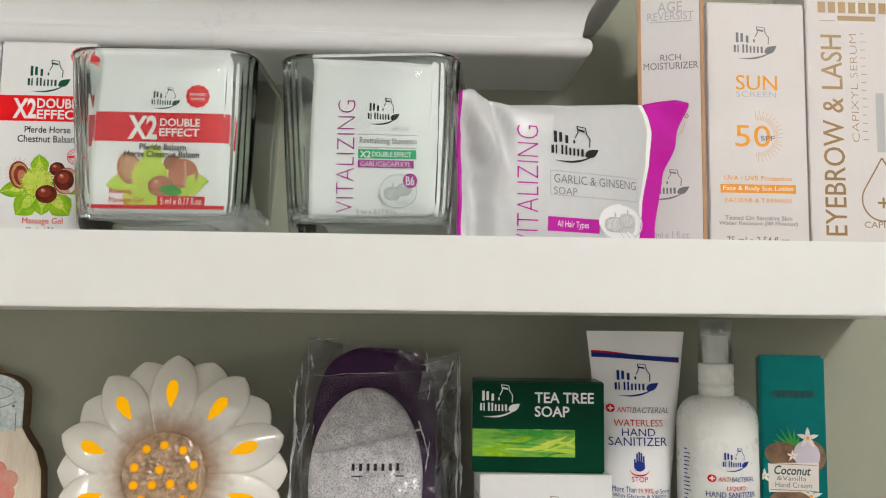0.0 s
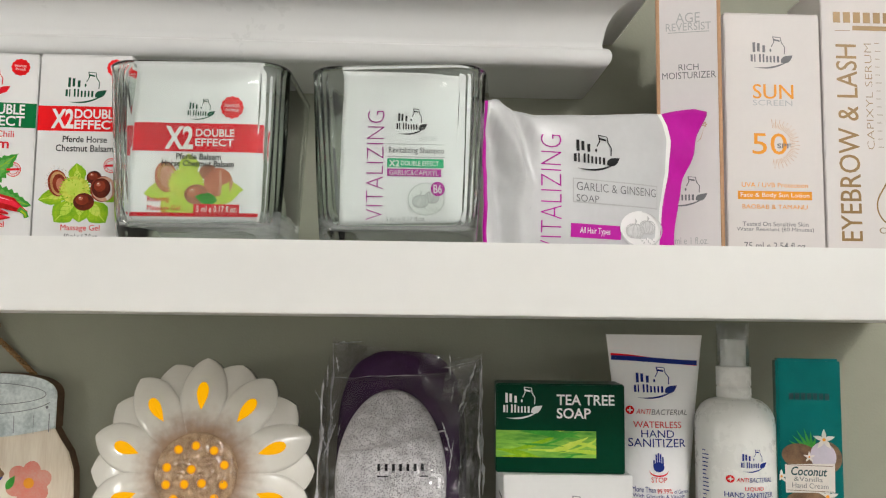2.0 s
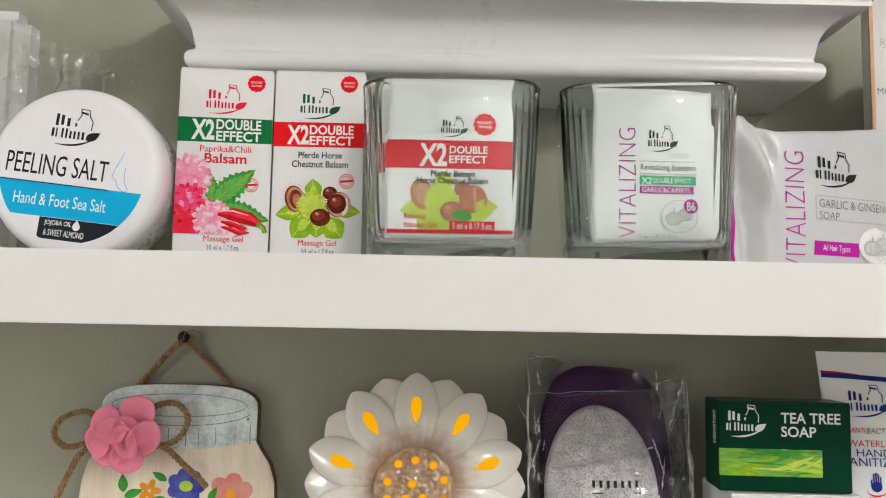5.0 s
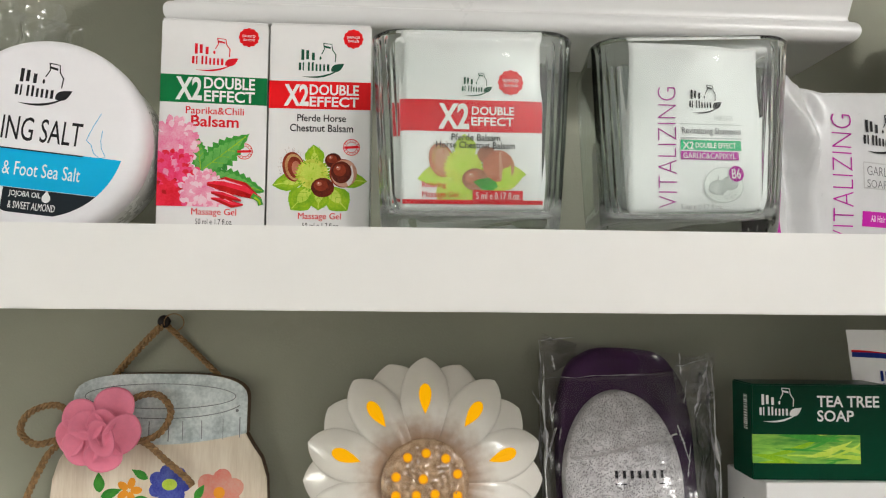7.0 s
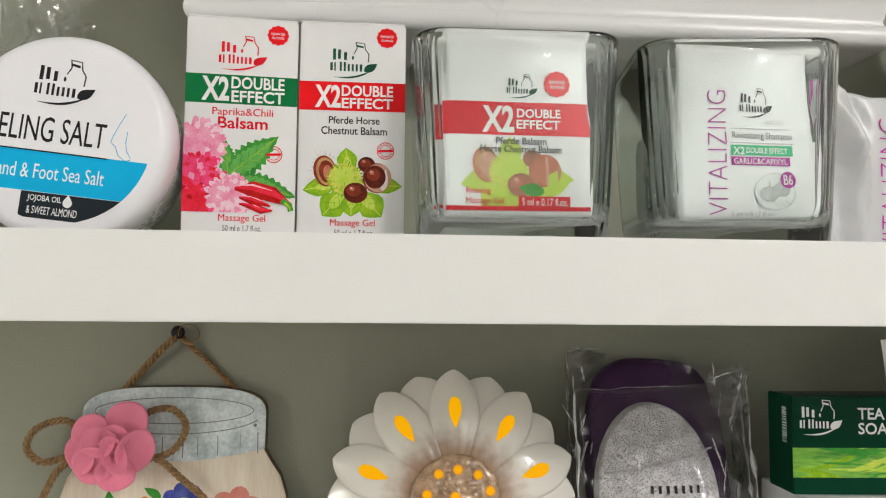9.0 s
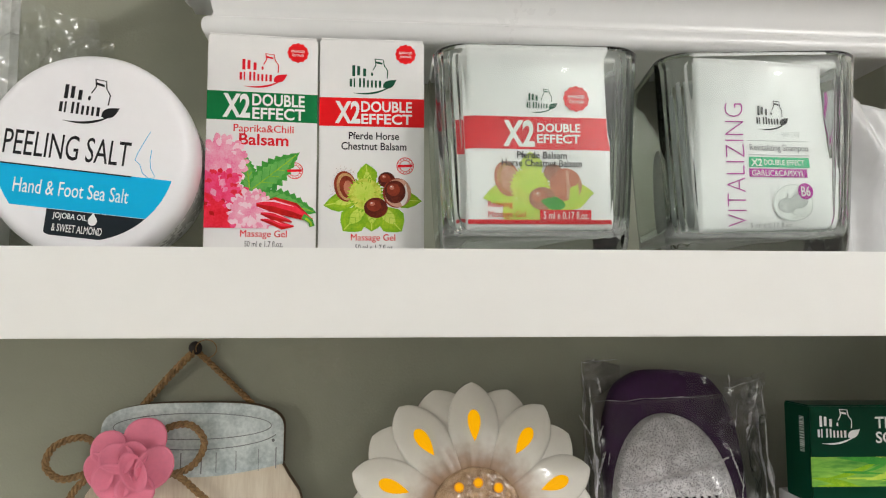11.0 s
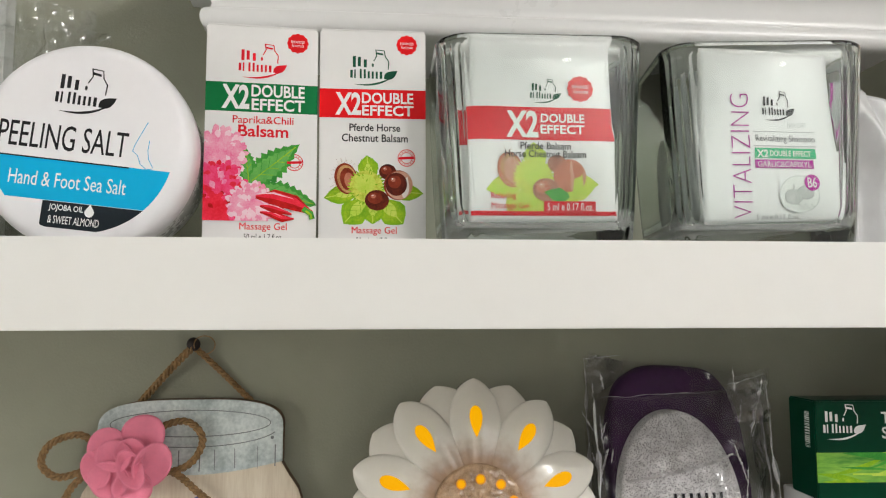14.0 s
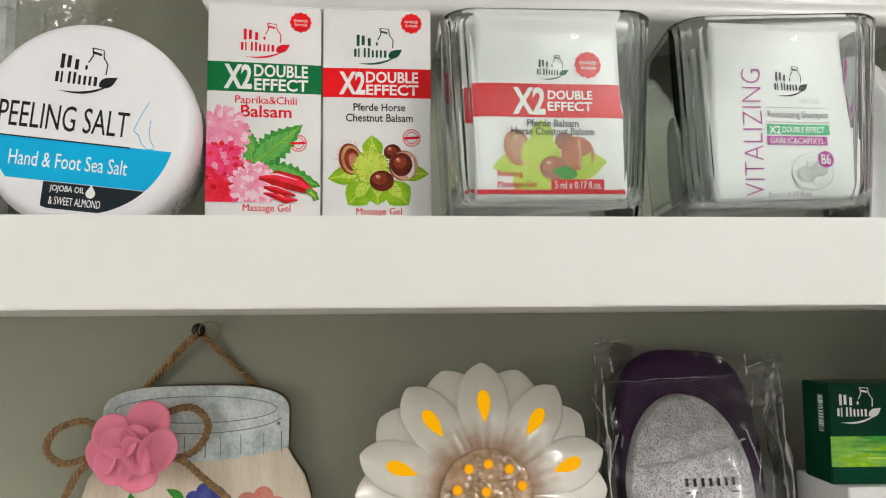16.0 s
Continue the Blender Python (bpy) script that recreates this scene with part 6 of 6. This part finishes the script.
def soap_boxes():
    ob = carton((0.0925, 0.124, 1.175, -1, 0), 0.0855, 0.060, 0.0838, M["carton"], "plain white soap carton under the green one", group="soap cartons", flap=False)
    emblem((-0.012, 0.016, 0.0500, 0.0715), M["grey"], ob)
    bm = bmesh.new()
    for i in range(5):
        block(-0.0429, -0.04275, 0.012, 0.034 - 0.003 * (i % 2), 0.066 - 0.006 * i, 0.0675 - 0.006 * i, bm=bm)
    part("small_print", bm, M["grey"], ob)
    ob = carton((0.0882, 0.13, 1.259, -4, 0), 0.0862, 0.034, 0.0590, M["tt_green"], "dark green tea tree soap carton on a white carton", group="soap cartons", flap=False, bevel=0.0008)
    emblem((-0.0387, -0.0110, 0.0344, 0.0577), M["white_ink"], ob)
    lettering("TEA TREE", (-0.0023, 0.0364, 0.0450, 0.0520), M["white_ink"], ob, 0.018)
    lettering("SOAP", (-0.0023, 0.0205, 0.0360, 0.0430), M["white_ink"], ob, 0.018)
    a, b, c, d = (-0.0434, 0.0240, 0.0102, 0.0279)
    field("leaf_strip", (-0.0430, b, c, d), M["tt_strip"], ob)
    # blades of grass printed across the strip
    bm, rng, lev = bmesh.new(), random.Random(6), LIFT
    for i in range(16):
        u = rng.uniform(-0.052, b - 0.012)
        l, rise = rng.uniform(0.018, 0.040), rng.uniform(-0.5, 0.9)
        v = rng.uniform(c - 0.004, d)
        pts = [(u + l * k / 10, v + l * rise * (k / 10) ** 1.6 * 0.6) for k in range(11)]
        lev += 0.000004
        polygon(bm, [(min(b, max(-0.0430, p)), min(d, max(c, q))) for p, q in stroke(pts, rng.uniform(0.0012, 0.0046), True)], i % 3, lev)
    part("grass_print", bm, [M["leafd"], M["leaflight"], M["leafp"]], ob, "printed light and dark green blades")
    field("small_print", (a + 0.022, b - 0.004, c + 0.0044, c + 0.0054), M["leaflight"], ob, depth=LIFT * 3)
    bm = bmesh.new()
    rng, z = random.Random(2), 0.030
    while z < 0.052:
        h = rng.choice((0.0003, 0.0006, 0.0009))
        block(-0.0433, -0.0431, 0.007, 0.013, z, z + h, bm=bm)
        z += h + rng.choice((0.0004, 0.0008))
    part("stripe_print", bm, M["white_ink"], ob)


soap_boxes()


def sanitizer_tube():
    ob = thing("sanitizer_tube", (0.1643, 0.158, 1.175, -4, 0), "white squeeze tube of hand sanitizer with navy and red print", "tube")
    H = 0.1762

    def half(v):
        return 0.0205 + 0.0142 * max(0.0, (v - 0.02) / (H - 0.02)) ** 1.25

    def deep(v):
        return 0.0008 + 0.0165 * max(0.0, 1 - (v / (H - 0.012)) ** 2.2) if v < H - 0.012 else 0.0008

    def mid(v):
        return 0.012 - 0.001 * v / H

    def surf(u, v):
        s = min(1.0, abs(u + 0.0008) / half(v))
        return mid(v) - deep(v) * (1 - s ** 2.4) ** 0.5 - 0.0
    bm, rows, n = bmesh.new(), [], 48
    for j in range(45):
        v = 0.024 + (H - 0.024) * j / 44
        row = []
        for i in range(n):
            a = 6.28319 * i / n
            c, s = math.cos(a), math.sin(a)
            u = half(v) * math.copysign(abs(c) ** 0.9, c)
            d = deep(v) * (1 - min(1.0, abs(u) / half(v)) ** 2.4) ** 0.5
            ridge = 0.00025 * math.sin(v * 3800) if v > H - 0.0125 else 0.0
            row.append(bm.verts.new((u - 0.0008, mid(v) + math.copysign(d + ridge, s), v)))
        rows.append(row)
    for a, b in zip(rows, rows[1:]):
        for i in range(n):
            bm.faces.new((a[i], a[(i + 1) % n], b[(i + 1) % n], b[i]))
    bm.faces.new(rows[-1])
    bm.faces.new(rows[0])
    part("tube_body", bm, M["tubeplastic"], ob, smooth=True).data.set_sharp_from_angle(angle=radians(60))
    bm, n = bmesh.new(), 40
    rows = [[bm.verts.new((r * math.cos(6.28319 * i / n) - 0.0008, 0.0115 + r * 0.85 * math.sin(6.28319 * i / n), z)) for i in range(n)] for r, z in ((0.017, 0.0), (0.0185, 0.001), (0.0195, 0.0235), (0.0185, 0.024))]
    for a, b in zip(rows, rows[1:]):
        for i in range(n):
            bm.faces.new((a[i], a[(i + 1) % n], b[(i + 1) % n], b[i]))
    bm.faces.new(rows[0])
    bm.faces.new(rows[-1])
    part("cap", bm, M["plastic"], ob, smooth=True).data.set_sharp_from_angle(angle=radians(40))
    k = dict(surf=surf)
    # two-colour wave across the shoulder
    for mat, z, amp, w in ((M["blue"], 0.1585, 0.0010, 0.0034), (M["redtext"], 0.1590, 0.0028, 0.0016)):
        bm = bmesh.new()
        pts = [(-0.034 + 0.0665 * i / 40, z + amp * math.cos(3.0 * i / 40) - 0.0012 * i / 40) for i in range(41)]
        pts = [(u * half(v) / 0.0347 * 0.985 - 0.0004, v) for u, v in pts]
        for p, q in zip(pts, pts[1:]):
            polygon(bm, stroke([p, q], w), 0, LIFT * (2 if mat == M["blue"] else 1.5), surf)
        part("printed_wave", bm, mat, ob)
    emblem((-0.0173, 0.0151, 0.1297, 0.1543), M["blue"], ob, surf)
    u0, u1, z0, z1 = (-0.0230, -0.0170, 0.1196, 0.1256)
    bm = bmesh.new()
    cu, cv, r = (u0 + u1) / 2, (z0 + z1) / 2, (z1 - z0) / 2
    polygon(bm, ellipse(cu, cv, r, r), 0, LIFT * 1.5, surf)
    for a, b in ((0.6, 0.17), (0.17, 0.6)):
        polygon(bm, [(cu - a * r, cv - b * r), (cu + a * r, cv - b * r), (cu + a * r, cv + b * r), (cu - a * r, cv + b * r)], 1, LIFT * (2.5 + a), surf)
    part("cross_mark", bm, [M["red"], M["white_ink"]], ob)
    lettering("ANTI", (-0.0158, -0.0056, 0.1200, 0.1235), M["redtext"], ob, 0.0, slant=0.25, **k)
    lettering("BACTERIAL", (-0.0052, 0.0205, 0.1195, 0.1234), M["grey"], ob, 0.0, slant=0.25, **k)
    lettering("WATERLESS", (-0.0181, 0.0158, 0.1105, 0.1150), M["redtext"], ob, 0.0, **k)
    lettering("HAND", (-0.0128, 0.0103, 0.1039, 0.1090), M["blue"], ob, 0.0, **k)
    lettering("SANITIZER", (-0.0216, 0.0186, 0.0973, 0.1031), M["blue"], ob, 0.0, **k)
    u0, u1, z0, z1 = (-0.0052, 0.0024, 0.0806, 0.0934)
    bm = bmesh.new()
    w, h = u1 - u0, z1 - z0
    for a, b, t in ((0.0, 0.14, 0.62), (0.22, 0.36, 0.92), (0.42, 0.56, 1.0), (0.62, 0.76, 0.94), (0.82, 0.96, 0.8)):
        polygon(bm, [(u0 + a * w, z0 + 0.3 * h), (u0 + b * w, z0 + 0.3 * h), (u0 + b * w, z0 + t * h), (u0 + a * w, z0 + t * h)], 0, LIFT * 2, surf)
    polygon(bm, ellipse((u0 + u1) / 2, z0 + 0.25 * h, 0.5 * w, 0.27 * h), 0, LIFT * 2.2, surf)
    polygon(bm, stroke([((u0 + u1) / 2 + 0.85 * w * math.cos(radians(q)), z0 + 0.05 * h + 0.28 * h * math.sin(radians(q))) for q in range(170, 371, 10)], 0.0011, True), 1, LIFT * 2.4, surf)
    part("stop_mark", bm, [M["blue"], M["redtext"]], ob, "blue barred stop mark over a red arc")
    lettering("STOP", (-0.0069, 0.0041, 0.0733, 0.0768), M["redtext"], ob, 0.0, **k)
    lettering("More Than", (-0.0196, -0.0041, 0.0664, 0.0702), M["blue"], ob, 0.0, **k)
    lettering("99.99%", (-0.0030, 0.0078, 0.0658, 0.0691), M["redtext"], ob, 0.0, **k)
    lettering("of Germs", (0.0090, 0.0198, 0.0656, 0.0685), M["blue"], ob, 0.0, **k)
    lettering("With Glycerin & Vitamin", (-0.0193, 0.0173, 0.0620, 0.0652), M["blue"], ob, 0.0, **k)


sanitizer_tube()


def spray_bottle():
    ob = thing("spray_bottle", (0.2165, 0.127, 1.175, 0, 0), "milky white spray bottle of liquid hand sanitizer, clear cap", "bottle")
    n, R, cy = 56, 0.0270, 0.027

    def lathe(prof):
        bm = bmesh.new()
        rows = [[bm.verts.new((r * math.cos(6.28319 * i / n), cy + r * math.sin(6.28319 * i / n), z)) for i in range(n)] for r, z in prof]
        for a, b in zip(rows, rows[1:]):
            for i in range(n):
                bm.faces.new((a[i], a[(i + 1) % n], b[(i + 1) % n], b[i]))
        bm.faces.new(rows[0])
        bm.faces.new(rows[-1])
        return bm
    shoulder = [(0.0118 + (R - 0.0118) * math.sin(radians(q)), 0.1150 + 0.0175 * math.cos(radians(q))) for q in range(90, -1, -9)]
    part("bottle_body", lathe([(0.022, 0.0), (0.0255, 0.001), (R, 0.004)] + shoulder + [(0.0112, 0.1340)]), M["plastic"], ob, smooth=True)
    part("collar", lathe([(0.0100, 0.1330), (0.0119, 0.1334), (0.0119, 0.1400), (0.0113, 0.1404), (0.0113, 0.1412), (0.0119, 0.1416), (0.0119, 0.1540), (0.0112, 0.1548)]), M["plastic"], ob, "ribbed white pump collar", True)
    part("nozzle", lathe([(0.0085, 0.1545), (0.0085, 0.172), (0.0080, 0.1735), (0.0065, 0.1740)]), M["plastic"], ob, smooth=True).data.set_sharp_from_angle(angle=radians(40))
    cap = part("clear_cap", lathe([(0.0103, 0.1485), (0.0116, 0.1485), (0.0113, 0.1840), (0.0105, 0.1852), (0.0030, 0.1854), (0.0030, 0.1842), (0.0098, 0.1838), (0.0104, 0.1820), (0.0106, 0.1490)]), M["capglass"], ob, "clear plastic overcap", True)
    cap.visible_shadow = False
    surf = lambda u, v: cy - math.sqrt(max(1e-9, R * R - min(abs(u), R * 0.99) ** 2))
    k = dict(surf=surf)
    emblem((-0.0071, 0.0118, 0.0849, 0.1013), M["blue"], ob, surf)
    u0, u1, z0, z1 = (-0.0157, -0.0106, 0.0783, 0.0833)
    bm = bmesh.new()
    cu, cv, r = (u0 + u1) / 2, (z0 + z1) / 2, (z1 - z0) / 2
    polygon(bm, ellipse(cu, cv, r, r), 0, LIFT * 1.5, surf)
    for a, b in ((0.6, 0.17), (0.17, 0.6)):
        polygon(bm, [(cu - a * r, cv - b * r), (cu + a * r, cv - b * r), (cu + a * r, cv + b * r), (cu - a * r, cv + b * r)], 1, LIFT * (2.5 + a), surf)
    part("cross_mark", bm, [M["red"], M["white_ink"]], ob)
    lettering("ANTI", (-0.0096, -0.0018, 0.0791, 0.0820), M["redtext"], ob, 0.0, slant=0.25, **k)
    lettering("BACTERIAL", (-0.0014, 0.0153, 0.0789, 0.0820), M["blue"], ob, 0.0, slant=0.25, **k)
    lettering("LIQUID", (-0.0044, 0.0087, 0.0730, 0.0761), M["redtext"], ob, 0.0, **k)
    lettering("HAND SANITIZER", (-0.0166, 0.0162, 0.0688, 0.0723), M["blue"], ob, 0.01, **k)
    bm, rng = bmesh.new(), random.Random(4)
    for i in range(26):
        z = 0.030 + 0.0027 * i
        a0, a1 = 197, 197 + rng.uniform(6, 13)
        ring_pts = [(R + 0.0004) * math.cos(radians(q)) for q in (a0, (a0 + a1) / 2, a1)]
        ys = [cy + (R + 0.0004) * math.sin(radians(q)) for q in (a0, (a0 + a1) / 2, a1)]
        low = [bm.verts.new((x, y, z)) for x, y in zip(ring_pts, ys)]
        high = [bm.verts.new((x, y, z + 0.0007)) for x, y in zip(ring_pts, ys)]
        for j in range(2):
            bm.faces.new((low[j], low[j + 1], high[j + 1], high[j]))
    part("small_print", bm, M["blue"], ob)


spray_bottle()


def hand_cream_box():
    ob = carton((0.2665, 0.146, 1.175, -14, 0), 0.0425, 0.014, 0.1608, M["teal"], "teal foil hand cream carton with coconut picture", bevel=0.0016, flap=False)
    u0, u1, z0, z1 = (-0.0128, 0.0145, 0.1321, 0.1369)
    for i in range(7):
        a = u0 + (u1 - u0) * i / 7
        field("name_bar", (a, a + (u1 - u0) / 7 * 0.74, z0, z1), M["teal_dark"], ob)
    bm, lev = bmesh.new(), [LIFT]

    def add(pts, i):
        lev[0] += 0.0000025
        polygon(bm, [(min(0.0206, max(-0.0206, a)), max(0.003, b)) for a, b in pts], i, lev[0])
    cu, cv = (0.0010, 0.0967)
    for turn, l in ((168, 0.016), (152, 0.017), (137, 0.017), (122, 0.018), (106, 0.018), (92, 0.015), (76, 0.012)):
        add(leaf_shape(cu, cv - 0.001, l, 0.0022, turn), 0)
    u, v = (-0.0066, 0.0933)
    add(ellipse(u, v, 0.0122, 0.0085, -8), 1)
    u, v = (0.0100, 0.0930)
    add(ellipse(u, v, 0.0105, 0.0112, 15), 1)
    u, v = (0.0084, 0.0937)
    add(ellipse(u, v, 0.0084, 0.0096, 10), 2)
    for (u, v), s in (((0.0092, 0.1051), 0.0075), ((-0.0007, 0.0929), 0.004), ((-0.0192, 0.0789), 0.005), ((0.0104, 0.0664), 0.0075)):
        for q in range(5):
            add(leaf_shape(u, v, s, s * 0.42, 72 * q + 18), 3)
        add(ellipse(u, v, s * 0.16, s * 0.16, n=8), 4)
    u, v = (-0.0028, 0.0619)
    add(ellipse(u, v, 0.014, 0.008), 1)
    part("printed_picture", bm, [M["leafd"], M["coconut"], M["lilac"], M["cream"], M["orange"]], ob, "printed coconuts, palm leaves and white blossom")
    a, b, c, d = (-0.0166, 0.0154, 0.0684, 0.0883)
    bm = bmesh.new()
    polygon(bm, [(a, c - 0.0004), (b, c + 0.0010), (b + 0.0003, d + 0.0008), (a - 0.0002, d - 0.0010)], 0, LIFT * 6)
    part("name_label", bm, M["cream"], ob, "cream name label")
    field("rule", (a + 0.001, b - 0.001, d - 0.0014, d - 0.0010), M["coconut"], ob, depth=LIFT * 7)
    field("rule", (a + 0.001, b - 0.001, c + 0.0012, c + 0.0016), M["coconut"], ob, depth=LIFT * 7)
    lettering("Coconut", (-0.0129, 0.0106, 0.0800, 0.0861), M["teal_dark"], ob, 0.02, depth=LIFT * 7, slant=0.25)
    lettering("&Vanilla", (-0.0113, 0.0076, 0.0762, 0.0793), M["grey"], ob, 0.0, depth=LIFT * 7)
    lettering("Hand Cream", (-0.0124, 0.0111, 0.0716, 0.0751), M["grey"], ob, 0.0, depth=LIFT * 7)


hand_cream_box()
